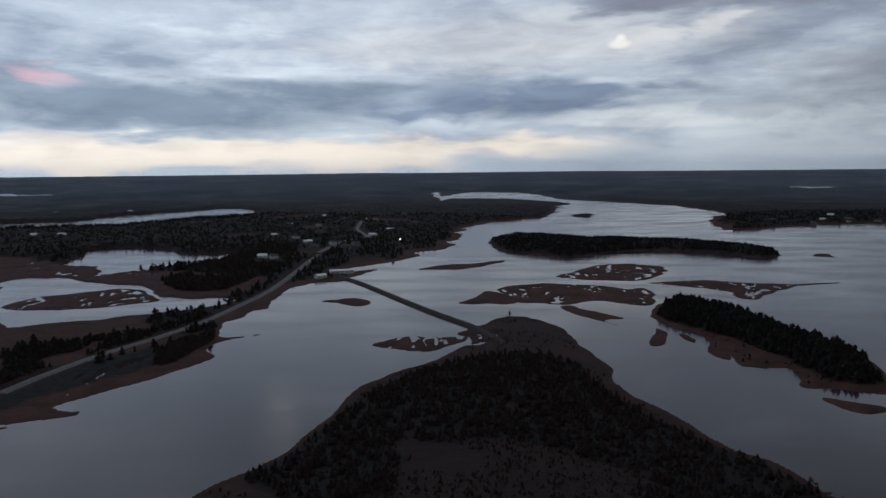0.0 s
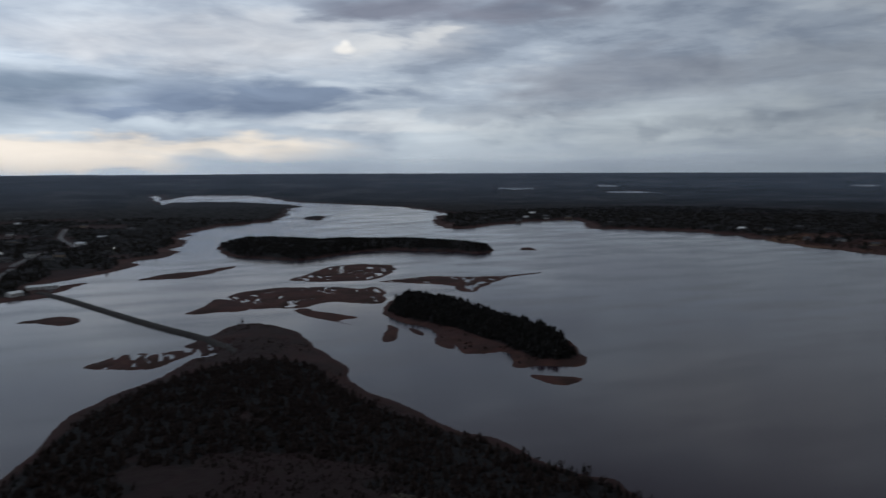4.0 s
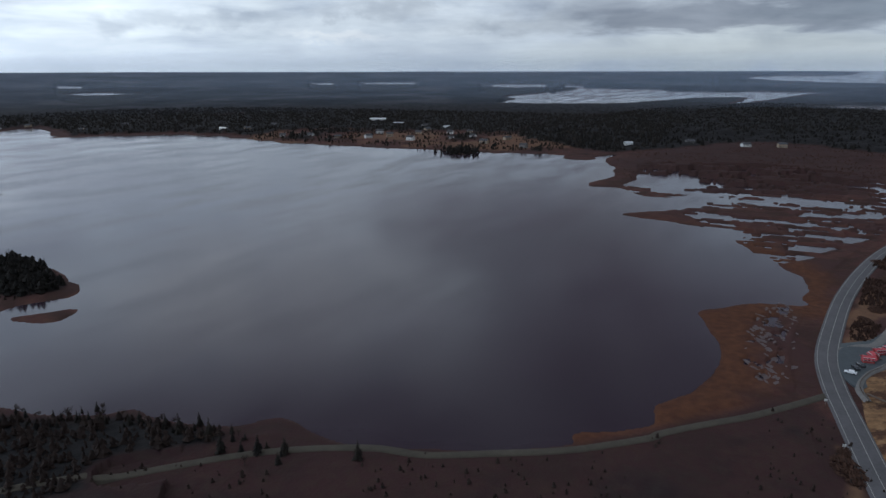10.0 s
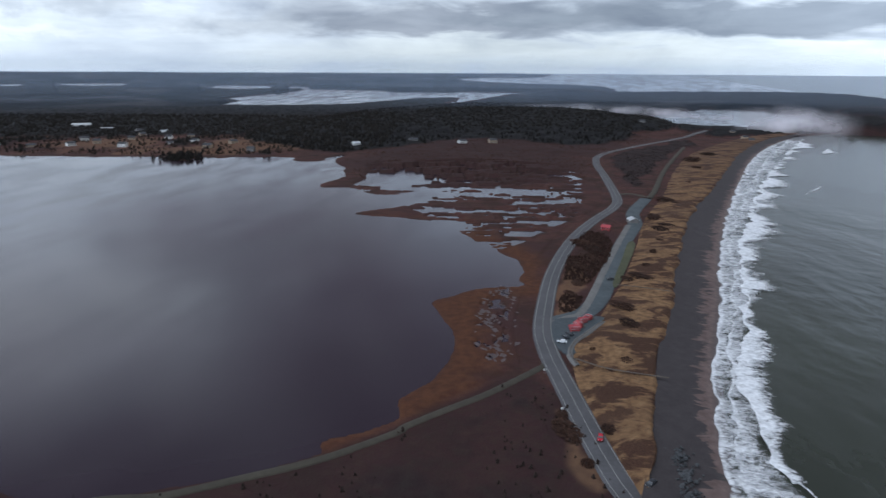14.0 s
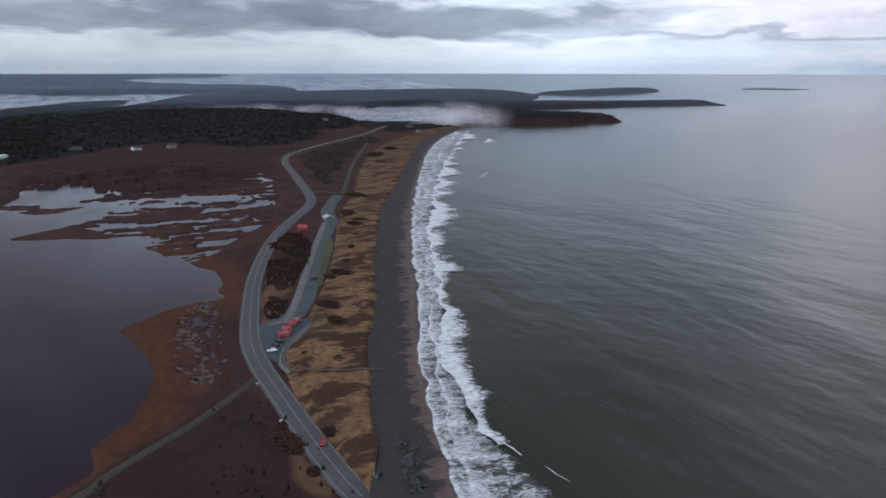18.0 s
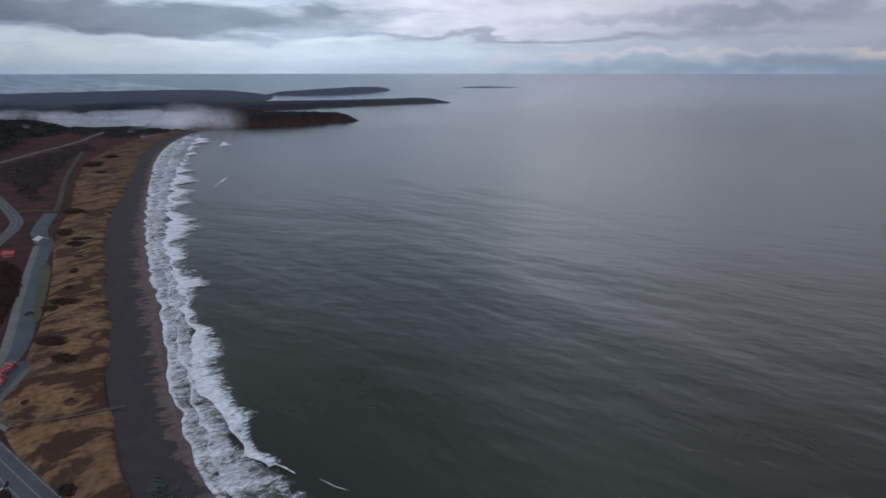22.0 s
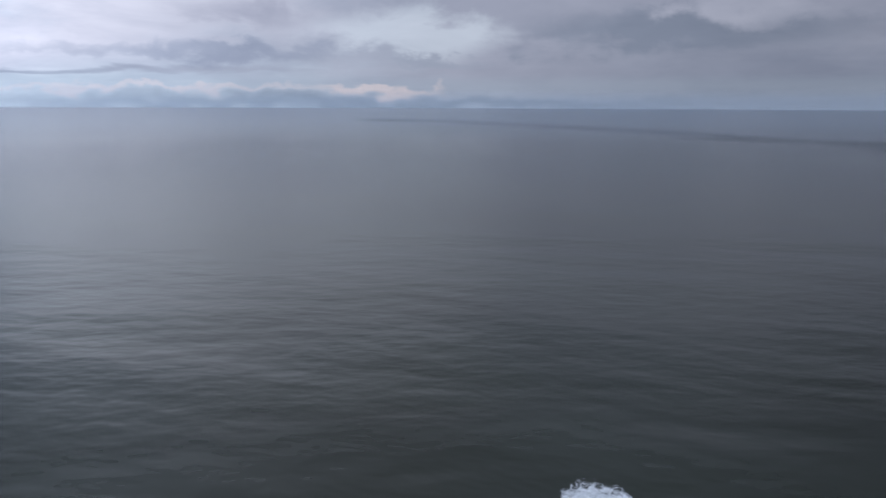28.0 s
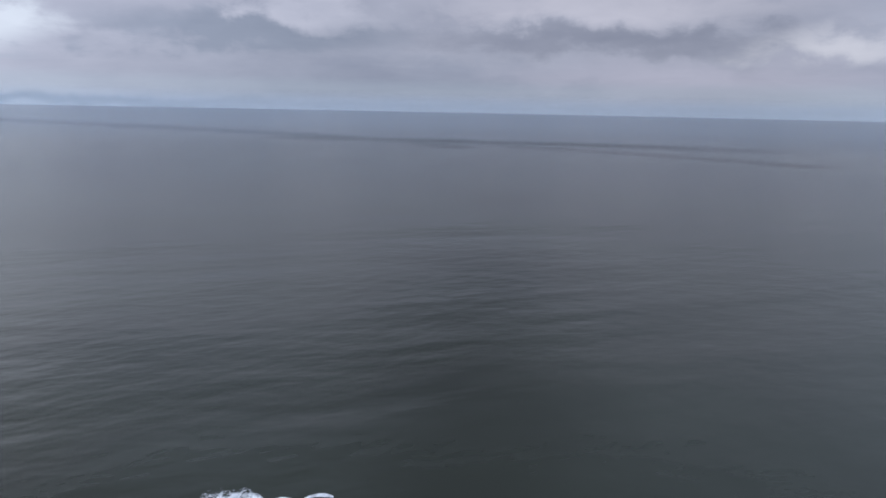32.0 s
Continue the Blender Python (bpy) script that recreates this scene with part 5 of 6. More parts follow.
# ---- cars, lamps, small works ----
def car(x, y, z, turn, paint, label):
    root = tagged(new("car"), label, "car", "cars along the coast road")
    root.matrix_basis = pose(x, y, z, 0, 0, turn)
    bm = bmesh.new()
    prof = [(-2.15, 0.35), (2.15, 0.35), (2.2, 0.75), (1.2, 0.9), (0.6, 1.42), (-1.2, 1.45), (-1.9, 0.95), (-2.2, 0.85)]
    sides = [[bm.verts.new((px, sy * (0.86 if pz < 1.2 else 0.68), pz)) for px, pz in prof] for sy in (-1, 1)]
    bm.faces.new(sides[0]), bm.faces.new(sides[1][::-1])
    for i in range(len(prof)):
        k = (i + 1) % len(prof)
        bm.faces.new((sides[0][i], sides[1][i], sides[1][k], sides[0][k]))
    bmesh.ops.recalc_face_normals(bm, faces=bm.faces)
    part("body", bm, paint, root)
    part("windscreen", box(bmesh.new(), -0.03, 0.03, -0.66, 0.66, -0.3, 0.3, pose(0.93, 0, 1.17, 0, -49, 0)), GLASS, root)
    part("rear_window", box(bmesh.new(), -0.03, 0.03, -0.64, 0.64, -0.28, 0.28, pose(-1.56, 0, 1.2, 0, 54, 0)), GLASS, root)
    for wx in (-1.35, 1.35):
        for wy in (-0.8, 0.8):
            bm = bmesh.new()
            bmesh.ops.create_cone(bm, cap_ends=True, segments=14, radius1=0.33, radius2=0.33, depth=0.24, matrix=pose(wx, wy, 0.33, 90, 0, 0))
            part("wheel", bm, TYRE, root)
    for wy in (-0.6, 0.6):
        part("headlight", boxed(2.16, 2.22, wy - 0.16, wy + 0.16, 0.6, 0.74), WHITE_WALL, root)
    return root


def road_z(x, y):
    return max(float(ground_z(x, y)[0]), 0.6) + 0.5


car(226, -22.5, road_z(226, -22.5), 170, CAR_RED, "small red car driving on the coast road")
car(199, -34, 2.2, 140, CAR_DARK, "dark parked car on the shingle verge")
car(320, -19, 1.35, 30, CAR_DARK, "dark car parked on the dark gravel lot")
car(316, -17, 1.35, 25, CAR_DARK, "dark car parked on the gravel lot")
car(310, -15, 1.35, 80, CAR_WHITE, "white car parked at the lot's edge")
car(411, -49, 1.6, 100, CAR_DARK, "dark car standing on the parking strip")
car(-177, 916, road_z(-177, 916), 95, CAR_WHITE, "pale car on the marsh road")


def lamp_post(x, y):
    z = float(ground_z(x, y)[0])
    root = tagged(new("street_lamp"), "lit street lamp on a tall pole by the shore houses", "street lamp", "street lamps")
    root.matrix_basis = pose(x, y, z)
    bm = bmesh.new()
    bmesh.ops.create_cone(bm, cap_ends=True, segments=8, radius1=0.14, radius2=0.08, depth=9, matrix=pose(0, 0, 4.5))
    part("pole", bm, GREY_WALL, root)
    part("arm", boxed(-0.05, 1.6, -0.05, 0.05, 8.7, 8.85), GREY_WALL, root)
    bm = bmesh.new()
    bmesh.ops.create_uvsphere(bm, u_segments=10, v_segments=6, radius=0.42, matrix=pose(1.5, 0, 8.4))
    part("lamp_head", bm, LAMP_GLOW, root, "glowing warm lamp head")


lamp_post(-70, 1099), lamp_post(-172, 1560)


def boardwalk(line, z):
    root = tagged(new("boardwalk"), "narrow grey timber boardwalk over the dunes to the beach", "boardwalk")
    p = along(line, 40)
    for (ax, ay), (bx, by) in zip(p[:-1], p[1:]):
        t = math.degrees(math.atan2(by - ay, bx - ax))
        part("plank", box(bmesh.new(), -0.42, 0.42, -0.55, 0.55, 0, 0.1, pose((ax + bx) / 2, (ay + by) / 2, z, 0, 0, t)), TIMBER, root)


def lot_fence():
    root = tagged(new("fence"), "low weathered timber rail fence at the edge of the dunes", "fence")
    p = along(LOT_FENCE, 30)
    for k, (ax, ay) in enumerate(p):
        part("post", box(bmesh.new(), -0.1, 0.1, -0.1, 0.1, 0, 1.2, pose(ax, ay, 1.2)), TIMBER, root)
    for (ax, ay), (bx, by) in zip(p[:-1], p[1:]):
        span = math.hypot(bx - ax, by - ay)
        t = math.degrees(math.atan2(by - ay, bx - ax))
        for h in (1.75, 2.2):
            part("rail", box(bmesh.new(), -span / 2, span / 2, -0.04, 0.04, 0, 0.14, pose((ax + bx) / 2, (ay + by) / 2, h, 0, 0, t)), TIMBER, root)


def road_sign(x, y, turn):
    root = tagged(new("road_sign"), "small white sign on a post at the roadside", "sign", "signs along the coast road")
    root.matrix_basis = pose(x, y, float(ground_z(x, y)[0]), 0, 0, turn)
    part("post", boxed(-0.05, 0.05, -0.05, 0.05, 0, 2.2), GREY_WALL, root)
    part("panel", boxed(-0.07, -0.05, -0.55, 0.55, 1.3, 2.2), WHITE_WALL, root)


for sx, sy in [(277, -6), (244, -11)]:
    road_sign(sx, sy, 200)
boardwalk([(287, -19), (278, -32), (272, -54)], 3.7)
boardwalk([(394, -50), (391, -62), (385, -78)], 3.9)
lot_fence()


def rock_mesh(seed):
    bm = bmesh.new()
    bmesh.ops.create_icosphere(bm, subdivisions=1, radius=1.0)
    rnd = random.Random(seed)
    for v in bm.verts:
        v.co *= rnd.uniform(0.6, 1.15)
        v.co.z *= 0.6
    me = bpy.data.meshes.new("rock")
    bm.to_mesh(me)
    bm.free()
    me.materials.append(ROCK)
    return me


ROCKS = [rock_mesh(i) for i in range(5)]
rnd = random.Random(3)
heap = tagged(new("rock_heap"), "heap of grey boulders on the dark shingle", "rocks")
for i in range(150):
    t = rnd.random()
    bx, by = 221 - 34 * t + rnd.gauss(0, 1.5), -47 + 3.5 * t + rnd.gauss(0, 1.7)
    ob = new("rock", rnd.choice(ROCKS))
    ob.matrix_basis = pose(bx, by, 1.9 + rnd.uniform(-0.3, 0.2), rnd.uniform(0, 40), rnd.uniform(0, 40), rnd.uniform(0, 360)) @ Matrix.Diagonal((*(rnd.uniform(0.4, 1.1),) * 3, 1))
    ob.parent = heap


wrack = tagged(new("rock_outcrop"), "dark wet rocks at the water's edge on the shingle", "rocks")
for i in range(14):
    ob = new("rock", rnd.choice(ROCKS))
    ob.matrix_basis = pose(687 + rnd.gauss(0, 3.5), -181 + rnd.gauss(0, 1.8), 0.9, rnd.uniform(0, 40), rnd.uniform(0, 40), rnd.uniform(0, 360)) @ Matrix.Diagonal((*(rnd.uniform(0.8, 2.2),) * 3, 1))
    ob.parent = wrack


# ---- trees and brush ----
def conifer_parts(seed, height):
    """A spruce: tapered trunk, and tiers of drooping boughs with gaps."""
    rnd = random.Random(seed)
    trunk = bmesh.new()
    bmesh.ops.create_cone(trunk, cap_ends=True, segments=6, radius1=height * 0.022, radius2=0.02, depth=height, matrix=pose(0, 0, height / 2))
    crown = bmesh.new()
    tiers = 10
    for k in range(tiers):
        f = k / (tiers - 1)
        z, reach = height * (0.10 + 0.86 * f), height * (0.24 * (1 - f) ** 0.85 + 0.02)
        for j in range(7 if f < 0.6 else 5):
            a = 2 * math.pi * (j + rnd.random() * 0.7) / (7 if f < 0.6 else 5) + k
            L = reach * rnd.uniform(0.6, 1.2)
            c, s = math.cos(a), math.sin(a)
            w = L * 0.36
            drop = L * rnd.uniform(0.15, 0.45)
            root = crown.verts.new((0, 0, z + L * 0.25))
            left = crown.verts.new((c * L * 0.6 - s * w, s * L * 0.6 + c * w, z - drop * 0.4))
            right = crown.verts.new((c * L * 0.6 + s * w, s * L * 0.6 - c * w, z - drop * 0.4))
            ridge = crown.verts.new((c * L * 0.55, s * L * 0.55, z + L * 0.10))
            tip = crown.verts.new((c * L, s * L, z - drop))
            for tri in ((root, left, ridge), (root, ridge, right), (left, tip, ridge), (right, ridge, tip)):
                crown.faces.new(tri)
    return trunk, crown


def bare_parts(seed, height):
    """A leafless tree: forked limbs and a haze of twigs."""
    rnd = random.Random(seed)
    trunk, twigs = bmesh.new(), bmesh.new()
    bmesh.ops.create_cone(trunk, cap_ends=True, segments=6, radius1=height * 0.025, radius2=0.05, depth=height * 0.7, matrix=pose(0, 0, height * 0.35))
    for k in range(9):
        a, lean = rnd.uniform(0, 360), rnd.uniform(25, 60)
        z, L = height * rnd.uniform(0.25, 0.65), height * rnd.uniform(0.3, 0.5)
        m = pose(0, 0, z, 0, lean, a) @ pose(0, 0, L / 2)
        bmesh.ops.create_cone(trunk, cap_ends=False, segments=4, radius1=0.07, radius2=0.02, depth=L, matrix=m)
        for i in range(12):
            p = (pose(0, 0, z, 0, lean, a) @ Vector((0, 0, L * rnd.uniform(0.4, 1.1)))) + Vector([rnd.gauss(0, height * 0.06) for _ in range(3)])
            d = Vector([rnd.gauss(0, 1) for _ in range(3)]).normalized() * height * 0.09
            e = d.cross(Vector((rnd.random(), rnd.random(), 1))).normalized() * height * 0.025
            vs = [twigs.verts.new(p + q) for q in (-d, e, d, -e)]
            twigs.faces.new(vs)
    return trunk, twigs


def bush_parts(seed):
    """Low brush: a mound of many small tufts."""
    rnd = random.Random(seed)
    bm = bmesh.new()
    for i in range(520):
        a, r = rnd.uniform(0, 2 * math.pi), math.sqrt(rnd.random())
        top = (1 - r * r) ** 0.5 * rnd.uniform(0.35, 1.0)
        p = Vector((math.cos(a) * r, math.sin(a) * r, top * 0.55))
        d = Vector((rnd.gauss(0, 1), rnd.gauss(0, 1), rnd.uniform(0.2, 1.2))).normalized() * 0.115
        e = d.cross(Vector((rnd.random() - 0.5, rnd.random() - 0.5, 0.6))).normalized() * 0.07
        vs = [bm.verts.new(p + q) for q in (-d, e, d, -e)]
        bm.faces.new(vs)
    return bm


rnd = random.Random(11)
TREES = []
for i, hgt in enumerate((7, 8.5, 10, 6)):
    root = tagged(new("spruce"), "dark ragged spruce at the wood's edge", "tree", "trees of the near woods")
    a, b = conifer_parts(i, hgt)
    part("trunk", a, BARK, root)
    part("crown", b, SPRUCE, root)
    TREES.append(root)
for i, hgt in enumerate((6, 7)):
    root = tagged(new("bare_tree"), "leafless grey-brown tree at the water's edge", "tree", "trees of the near woods")
    a, b = bare_parts(20 + i, hgt)
    part("trunk", a, BARK, root)
    part("crown", b, TWIGS, root)
    TREES.append(root)


def scatter(outline, count, seed, need=0.5, lowest=0.4):
    """Random spots in an outline that stand on wooded ground."""
    rs = np.random.RandomState(seed)
    q = np.array(outline, float)
    x = rs.uniform(q[:, 0].min(), q[:, 0].max(), count)
    y = rs.uniform(q[:, 1].min(), q[:, 1].max(), count)
    keep = inside_by(x, y, outline, 60.0) > 0
    x, y = x[keep], y[keep]
    h, forest, marsh, straw, shape = land(x, y)
    keep = (forest > need) & (h > lowest)
    for hx, hy in NORTH_HOUSES + EAST_HOUSES + WEST_HOUSES + [(1328, 861), (1290, 785), (-119, 811), (-137, 770)]:
        r0 = math.hypot(hx, hy)
        fwd = (x * hx + y * hy) / r0 - r0
        side = (x * hy - y * hx) / r0
        keep &= ~((np.abs(side) < 11) & (fwd > -45) & (fwd < 10))
    return np.stack([x[keep], y[keep], h[keep] + sheet_rise(np.hypot(x[keep], y[keep]))], 1), shape[keep]


used_first = set()


def plant(spots, kinds, lo=0.7, hi=1.2):
    for x, y, z in spots:
        k = rnd.choice(kinds)
        m = pose(x, y, z - 0.15, 0, 0, rnd.uniform(0, 360))
        if k in used_first:
            ob = copy_thing(TREES[k], m)
        else:
            ob = TREES[k]
            ob.matrix_basis = m
            used_first.add(k)
        s = rnd.uniform(lo, hi)
        ob.scale = (s, s, s)


def forest_mesh(name, spots, lo, hi, mat, label, seed, tiers=3, sides=6):
    """Many trees in one mesh: each a ragged stack of tiers."""
    rs = np.random.RandomState(seed)
    n = len(spots)
    H = lo + (hi - lo) * rs.uniform(0, 1, n) ** 1.6
    verts, faces = [], []
    per = tiers * (sides + 1)
    V = np.zeros((n, per, 3))
    F = []
    for t in range(tiers):
        base = t * (sides + 1)
        f0 = 0.08 + 0.80 * t / tiers
        R = H * (0.40 * (1 - f0) ** 0.65 + 0.03)
        off = rs.normal(0, 0.03, (n, 2)) * H[:, None]
        V[:, base, 0], V[:, base, 1] = off[:, 0], off[:, 1]
        V[:, base, 2] = H * min(1.0, f0 + 1.15 / tiers) * rs.uniform(0.93, 1.04, n)
        for s in range(sides):
            a = 2 * math.pi * s / sides + rs.uniform(-0.4, 0.4, n) + t
            rr = R * rs.uniform(0.55, 1.35, n)
            V[:, base + 1 + s, 0] = off[:, 0] + np.cos(a) * rr
            V[:, base + 1 + s, 1] = off[:, 1] + np.sin(a) * rr
            V[:, base + 1 + s, 2] = H * (f0 + rs.uniform(-0.06, 0.06, n))
            F.append((base, base + 1 + s, base + 1 + (s + 1) % sides))
    V += spots[:, None, :]
    F = np.array(F)[None] + (np.arange(n) * per)[:, None, None]
    me = quads(name, V.reshape(-1, 3), F.reshape(-1, 3), mat, False)
    return tagged(new(name, me), label, "woods", kind="stuff")


def woods(name, outline, count, seed, lo, hi, label, near=0, mat=SPRUCE):
    spots, shape = scatter(outline, count, seed)
    order = np.argsort(shape)
    if near:
        pick = order[: near * 2: 2]
        plant([spots[i] for i in pick], (0, 1, 2, 3, 0, 1, 3, 4, 5), lo / 8.0, hi / 8.0)
        rest = np.setdiff1d(np.arange(len(spots)), pick)
    else:
        rest = np.arange(len(spots))
    if len(rest):
        forest_mesh(name, spots[rest], lo, hi, mat, label, seed)
    return len(spots)


woods("peninsula_woods", PENINSULA_WOOD, 9000, 1, 1.2, 4.6, "dense dark spruce and scrub on the wooded point", 150, DARK_SCRUB)
woods("island_woods", NEAR_ISLAND, 3400, 2, 3, 7.5, "dense dark spruce covering the small island", 90)
woods("island_woods", BIG_ISLAND, 8000, 3, 3, 7, "dense dark spruce covering the long low island", 0)
woods("shore_woods", [(-700, 200), (-160, 480), (-110, 800), (-20, 1000), (60, 1400), (200, 1700), (-700, 1900), (-1100, 1200)], 30000, 4, 4, 9, "dark mixed woods round the western village")
woods("shore_woods", [(1000, 330), (940, 520), (940, 800), (980, 1000), (850, 1200), (560, 1320), (700, 1750), (1500, 1600), (1700, 600), (1600, 250), (1100, 220)], 26000, 5, 5, 10, "dark spruce woods along the northern shore")
woods("shore_woods", [(1300, 150), (1700, 250), (2100, 200), (2200, -250), (1800, -340), (1400, -250)], 8000, 6, 4, 8, "dark woods on the hill behind the coast road")
woods("shore_woods", EAST_WOOD, 9000, 8, 4, 9, "dark spruce on the low hill beyond the marsh")
woods("roadside_brush", ROAD_BRUSH, 5200, 9, 0.8, 2.6, "dark scrub between the coast road and the dunes", 0, DARK_SCRUB)
woods("roadside_woods", ROADSIDE_WOOD, 5200, 12, 1.2, 4.2, "dark trees and scrub lining the marsh road", 0, DARK_SCRUB)
woods("point_copse", POINT_COPSE, 700, 15, 4, 9, "dark spruces on the shore below the point", 25)
woods("roadside_woods", SHORE_WOOD, 1800, 13, 1.2, 4.0, "dark scrub on the shore below the marsh road", 0, DARK_SCRUB)
woods("roadside_woods", KNOLL, 4200, 14, 2, 6, "dark trees on the knoll above the marsh", 0, DARK_SCRUB)
edge = along([(134, 256), (147, 229), (152, 208), (159, 188), (160, 166), (157, 145)], 40)
edge = edge + np.random.RandomState(51).normal(0, 2.6, edge.shape)
plant([tuple(map(float, v)) for v in np.column_stack([edge, ground_z(edge[:, 0], edge[:, 1])])], (0, 1, 3, 4, 5), 0.3, 0.75)
lone = np.array(((154, 188), (157, 177), (156, 155), (160, 147.5), (168, 125), (151, 166)), float)
plant([tuple(map(float, v)) for v in np.column_stack([lone, ground_z(lone[:, 0], lone[:, 1])])], (1, 2), 0.75, 1.0)
plant([(55, 571, float(ground_z(55, 571)[0]))], (1,), 0.7, 0.8)

BUSHES = []
for i in range(4):
    bm = bush_parts(40 + i)
    me = bpy.data.meshes.new("shrub")
    bm.to_mesh(me)
    bm.free()
    me.materials.append(BRUSH)
    BUSHES.append(me)


def shrub(x, y, across, deep, high, z=None):
    ob = tagged(new("shrub", rnd.choice(BUSHES)), "dense dark brown shrub among dune grass", "shrub", "shrubs behind the beach")
    zz = float(ground_z(x, y)[0]) if z is None else z
    ob.matrix_basis = pose(x, y, zz, 0, 0, rnd.uniform(-20, 40)) @ Matrix.Diagonal((across, deep, high, 1))


# brush between road and parking, and on the dunes
for x, y, a, b, h, z in ((360, -50, 11, 5, 2.2, 2.6), (335, -49, 8, 4.5, 2.0, 2.6), (414, -68, 12, 5, 2.2, 2.8), (298, -42, 5, 4, 1.5, 2.6), (291, -42, 5, 4, 1.5, 2.6), (267, -38, 5, 5, 1.6, 2.4),
                         (232, -28, 5, 4.5, 1.8, 1.6), (231, -12, 9, 4.5, 2.4, 0.8), (211, -17, 3, 2.5, 1.6, 0.8), (441, -75, 5, 3, 1.5, 2.8), (477, -86, 6, 3, 1.5, 2.8), (302, -28, 2.5, 2, 1.8, 1.8),
                         (412, -59, 6, 3, 1.5, 2.2), (377, -69, 4, 3, 1.2, 3.0), (304, -36, 4, 3, 1.2, 2.4), (312, -50, 5, 3, 1.2, 2.8), (510, -97, 6, 3, 1.3, 2.8), (536, -112, 6, 3, 1.2, 3.0),
                         (501, -43, 14, 7, 3.0, 0.9), (483, -47, 14, 6, 2.8, 0.9), (461, -42, 13, 6, 2.8, 0.9), (440, -34, 11, 5, 2.4, 0.9), (405, -30, 7, 4, 1.6, 0.9), (384, -24, 6, 3, 1.5, 0.9), (242, -11, 4, 2.5, 1.2, 0.8)):
    shrub(x, y, a, b, h, z)
spread = random.Random(21)
back, front = along(DUNE_BACK, 300), along(SHINGLE_TOP[:13], 300)
for i in range(15):
    k, u = spread.randrange(90, 285), spread.uniform(0.12, 0.8)
    bx, by = back[k] * (1 - u) + front[k] * u
    s = spread.uniform(1.2, 4.5) * (1 + 0.0015 * np.hypot(bx, by))
    shrub(float(bx), float(by), s * 1.7, s, s * 0.35, 2.2 + 0.9 * u)


def undergrowth(name, outline, count, seed, lo, hi, label, floor=0.35, mat=TWIGS):
    """Low leafless scrub over open ground."""
    rs = np.random.RandomState(seed)
    q = np.array(outline, float)
    x, y = rs.uniform(q[:, 0].min(), q[:, 0].max(), count), rs.uniform(q[:, 1].min(), q[:, 1].max(), count)
    h, forest, marsh, straw, shape = land(x, y)
    keep = (inside_by(x, y, outline, 60.0) > 0) & (h > floor) & (shape > 4) & (rough2(x, y, 30, 3, 77) > -0.12)
    spots = np.stack([x, y, h + sheet_rise(np.hypot(x, y))], 1)[keep]
    forest_mesh(name, spots, lo, hi, mat, label, seed, 2, 6)


undergrowth("scrub", PENINSULA, 9000, 31, 0.8, 2.2, "low brown leafless scrub on the point", 0.35, DARK_SCRUB)
undergrowth("scrub", CLEARING, 2600, 34, 0.5, 1.7, "low dark scrub in the clearing on the point", 0.35, DARK_SCRUB)
undergrowth("scrub", HEATH, 9000, 35, 0.6, 2.2, "dark leafless brush on the heath", 0.5, BRUSH)
undergrowth("scrub", DUNE_BRUSH, 5200, 36, 0.8, 2.4, "dense dark brush between the road and the dunes", 0.3, BRUSH)
undergrowth("scrub", NEAR_ISLAND, 900, 32, 0.8, 2.5, "low brown scrub fringing the island", 0.35, DARK_SCRUB)


undergrowth("scrub", FIELDS_NORTH, 1500, 37, 1.5, 5.5, "small trees and brush between the shore houses", 0.5, TWIGS)
undergrowth("scrub", FIELDS_NORTH, 750, 38, 2.5, 6.5, "dark spruces between the shore houses", 0.5, SPRUCE)


def water_edge_trees():
    """A clump standing out at the water's edge below the houses."""
    rs = np.random.RandomState(41)
    x, y = 925 + rs.normal(0, 14, 90), 458 + rs.normal(0, 16, 90)
    z = np.maximum(land(x, y)[0], 0.0) + sheet_rise(np.hypot(x, y))
    forest_mesh("shore_clump", np.stack([x, y, z], 1), 4, 10, SPRUCE, "dark clump of trees at the lake's edge", 42)


water_edge_trees()


def mud_pans():
    """Smooth grey mud left bare by the tide, in many small irregular pans."""
    rs = np.random.RandomState(43)
    lo, hi = np.min(SALT_PANS, axis=0), np.max(SALT_PANS, axis=0)
    mid = rs.uniform(lo, hi, (170, 2))
    mid = mid[inside_by(mid[:, 0], mid[:, 1], SALT_PANS, 30.0) > 2]
    ang = np.arange(14) * 2 * math.pi / 14
    size, turn = rs.uniform(0.5, 1.7, (len(mid), 1)), rs.uniform(-0.4, 0.9, (len(mid), 1))
    wob = rs.uniform(0.6, 1.3, (len(mid), 14))
    u, v = np.cos(ang) * wob * size * 2.0, np.sin(ang) * wob * size * 0.8
    x, y = mid[:, :1] + u * np.cos(turn) - v * np.sin(turn), mid[:, 1:] + u * np.sin(turn) + v * np.cos(turn)
    z = np.maximum(ground_z(x.ravel(), y.ravel()).reshape(x.shape).mean(1), 0.1) + 0.05
    bm = bmesh.new()
    for k in range(len(mid)):
        bm.faces.new([bm.verts.new((a, b, z[k])) for a, b in zip(x[k], y[k])])
    bmesh.ops.recalc_face_normals(bm, faces=bm.faces)
    mud = Mat("tidal_mud", 0.65, 0, 0.3)
    mud.color(mud.ramp(mud.mix(0.5, mud.noise(0.4, 4), mud.noise(2.0, 3)), (0.3, (0.050, 0.036, 0.035)), (0.7, (0.092, 0.072, 0.073))))
    mud.bump(mud.noise(1.5, 4), 0.05)
    tagged(part("mud_flat", bm, mud.m), "grey-purple tidal mud pans in the rusty marsh", "mud flat", kind="stuff")


mud_pans()


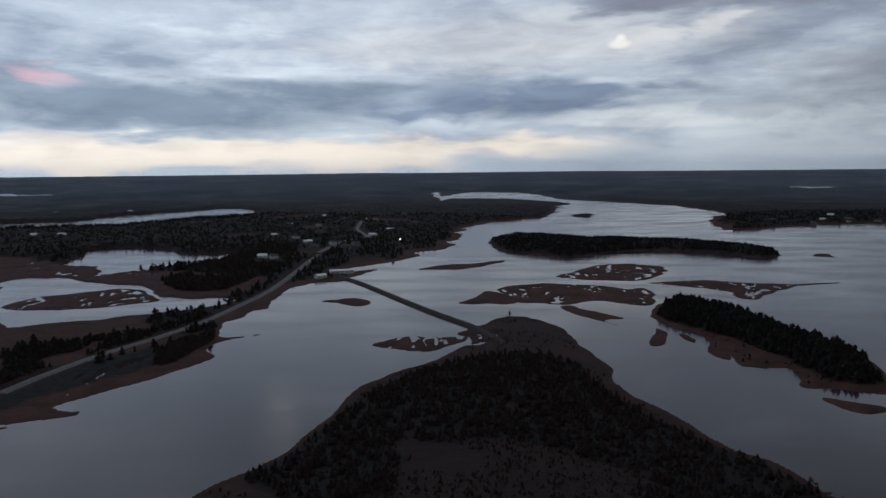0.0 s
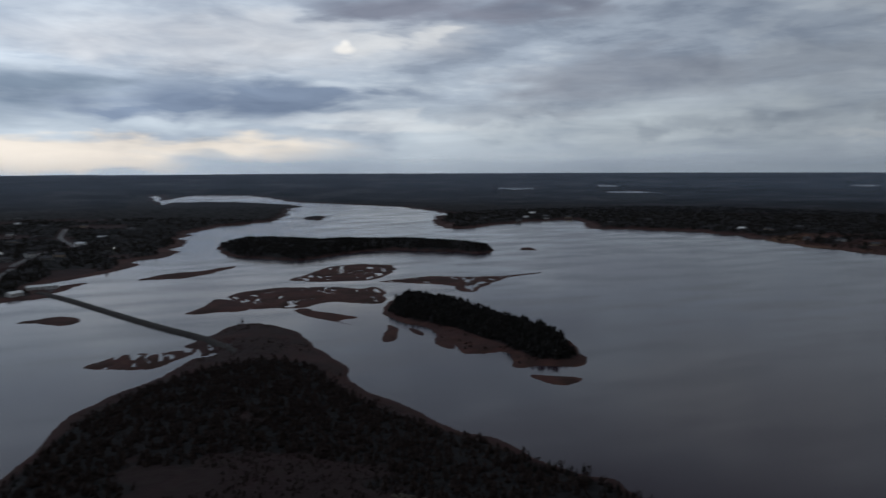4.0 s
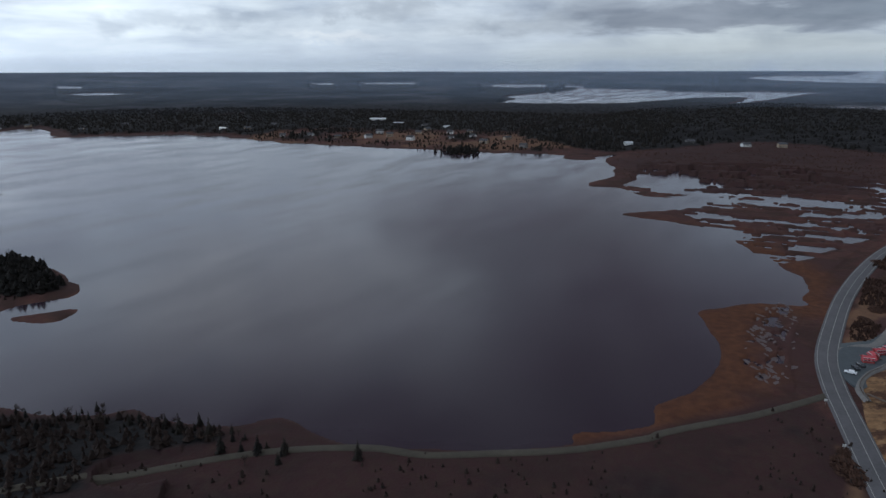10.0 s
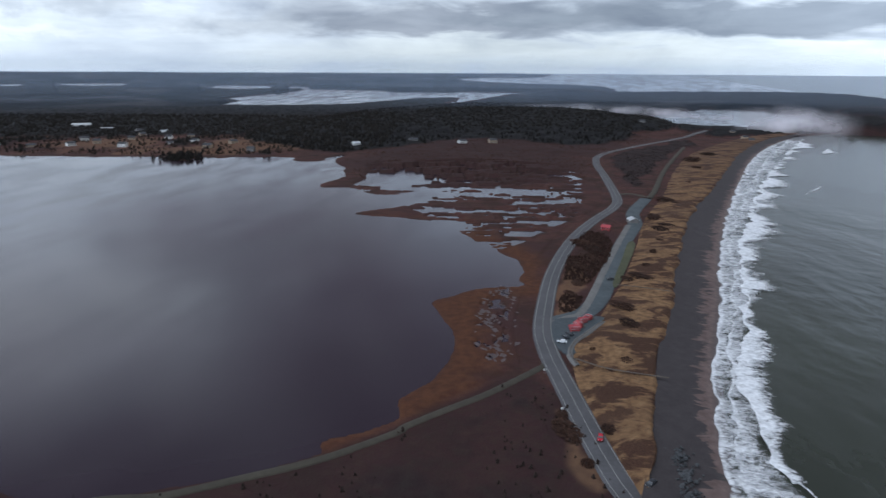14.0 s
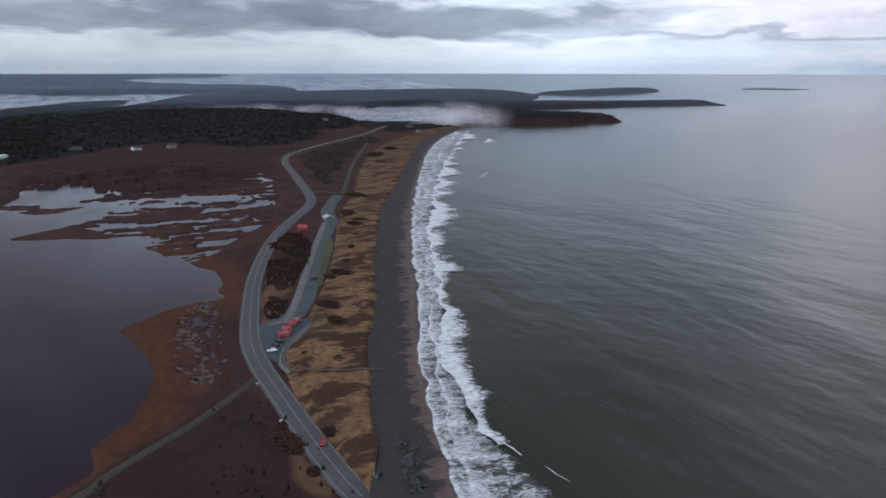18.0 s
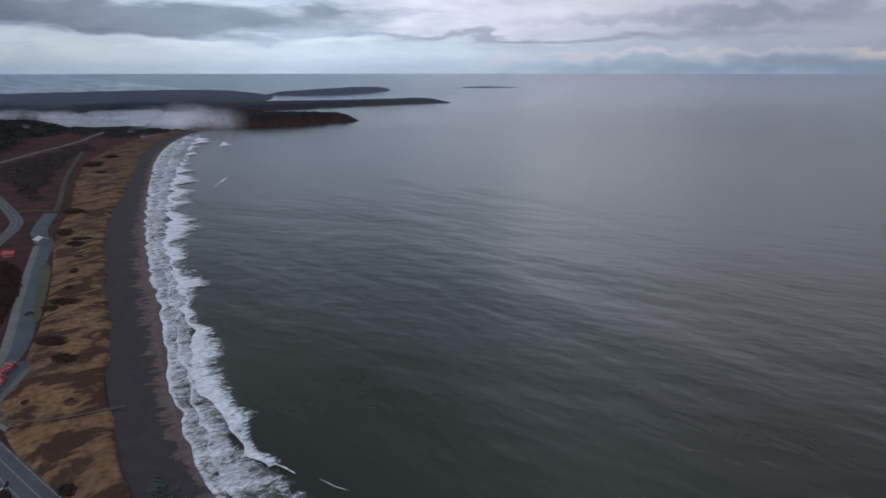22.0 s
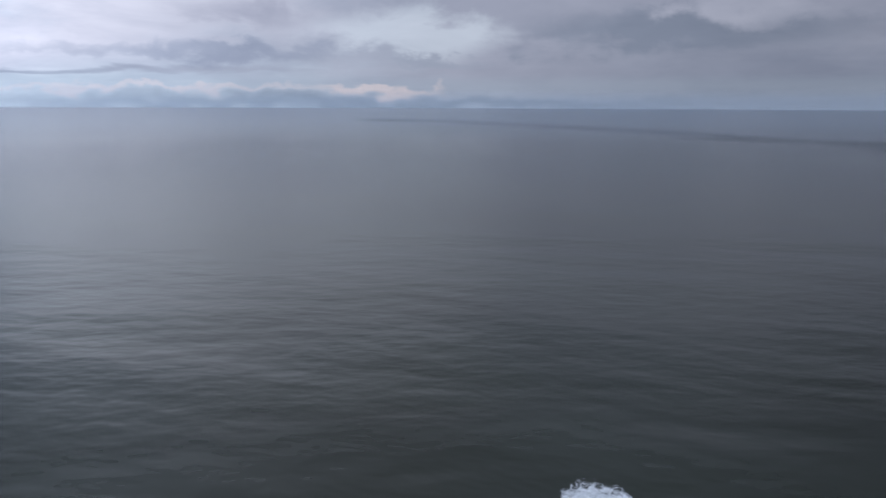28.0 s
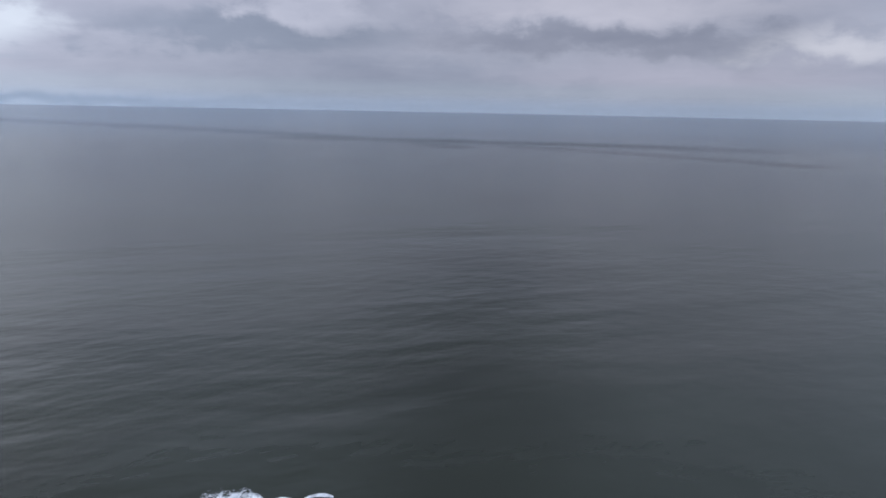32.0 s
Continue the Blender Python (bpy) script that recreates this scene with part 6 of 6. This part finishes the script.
# ---- mist lying over the lagoon ----
def veil_shader(m, tint, thick):
    """Fine droplets: light is scattered back and let through alike, the rest passes unhindered."""
    back, fore, clear = m.node("ShaderNodeBsdfDiffuse"), m.node("ShaderNodeBsdfTranslucent"), m.node("ShaderNodeBsdfTransparent")
    both, out = m.node("ShaderNodeMixShader"), m.node("ShaderNodeMixShader")
    for n in (back, fore):
        n.inputs[0].default_value = (*tint, 1)
    both.inputs[0].default_value = 0.5
    m.link(back.outputs[0], both.inputs[1])
    m.link(fore.outputs[0], both.inputs[2])
    m.link(thick, out.inputs[0])
    m.link(clear.outputs[0], out.inputs[1])
    m.link(both.outputs[0], out.inputs[2])
    m.link(out.outputs[0], m.t.nodes["Material Output"].inputs[0])
    return m.m


def mist_material():
    m = Mat("thin_mist", 1.0, 0, 0.0)
    m.color((0.72, 0.68, 0.71))
    dens = m.attr("veil").outputs["Fac"]
    puff = m.ramp(m.noise(0.011, 4, 0.5, stretch=(1, 1, 1.3)), (0.30, 0.15), (0.70, 1.0))
    return veil_shader(m, (0.96, 0.90, 0.93), m.math("MULTIPLY", m.math("MULTIPLY", dens, puff), 0.85))


MIST = mist_material()


def mist(line, high, base, count, spread, label):
    """A bank of mist: wavy veils one behind the other, thinning to nothing at their rims."""
    root = tagged(new("mist_bank"), label, "mist")
    n, m = 60, 12
    for k in range(count):
        p = along(line, n)
        s = sideways(p)
        off = (k - (count - 1) / 2) * spread + 22 * rough2(p[:, 0], p[:, 1], 120, 3, 200 + k)
        p = p + s * off[:, None]
        v = np.linspace(0, 1, m)
        top = high * (0.75 + 0.5 * rough2(p[:, 0], p[:, 1], 110, 3, 220 + k))
        lean = 12 * rough2(p[:, 0], p[:, 1], 80, 2, 230 + k)
        x = p[:, 0][:, None] + s[:, 0][:, None] * lean[:, None] * v
        y = p[:, 1][:, None] + s[:, 1][:, None] * lean[:, None] * v
        z = base + top[:, None] * v + sheet_rise(np.hypot(x, y))
        me = grid_mesh("veil", np.stack([x, y, z], -1).reshape(-1, 3), n, m, False, MIST)
        at = me.attributes.new("veil", "FLOAT", "POINT")
        u = np.linspace(0, 1, n)[:, None]
        fade = np.clip(np.sin(np.pi * u), 0, 1) ** 0.8 * np.sin(np.pi * np.clip(v, 0, 1)) ** 1.2
        at.data.foreach_set("value", fade.astype(np.float32).ravel())
        new("veil", me).parent = root


mist([(1530, -440), (1500, -510), (1470, -570), (1460, -650)], 64, -8, 3, 50, "dense low bank of pale mist over the lagoon's mouth")
mist([(1950, 60), (1930, -120), (1850, -280), (1700, -420), (1600, -520)], 40, 6, 1, 70, "thin trailing veil of mist over the wooded hill")


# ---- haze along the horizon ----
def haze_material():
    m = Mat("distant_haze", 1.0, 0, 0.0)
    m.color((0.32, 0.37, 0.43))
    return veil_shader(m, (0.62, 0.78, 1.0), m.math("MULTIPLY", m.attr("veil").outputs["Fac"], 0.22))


HAZE = haze_material()
# translucent shells added by distance; their blue tint paints the aerial haze
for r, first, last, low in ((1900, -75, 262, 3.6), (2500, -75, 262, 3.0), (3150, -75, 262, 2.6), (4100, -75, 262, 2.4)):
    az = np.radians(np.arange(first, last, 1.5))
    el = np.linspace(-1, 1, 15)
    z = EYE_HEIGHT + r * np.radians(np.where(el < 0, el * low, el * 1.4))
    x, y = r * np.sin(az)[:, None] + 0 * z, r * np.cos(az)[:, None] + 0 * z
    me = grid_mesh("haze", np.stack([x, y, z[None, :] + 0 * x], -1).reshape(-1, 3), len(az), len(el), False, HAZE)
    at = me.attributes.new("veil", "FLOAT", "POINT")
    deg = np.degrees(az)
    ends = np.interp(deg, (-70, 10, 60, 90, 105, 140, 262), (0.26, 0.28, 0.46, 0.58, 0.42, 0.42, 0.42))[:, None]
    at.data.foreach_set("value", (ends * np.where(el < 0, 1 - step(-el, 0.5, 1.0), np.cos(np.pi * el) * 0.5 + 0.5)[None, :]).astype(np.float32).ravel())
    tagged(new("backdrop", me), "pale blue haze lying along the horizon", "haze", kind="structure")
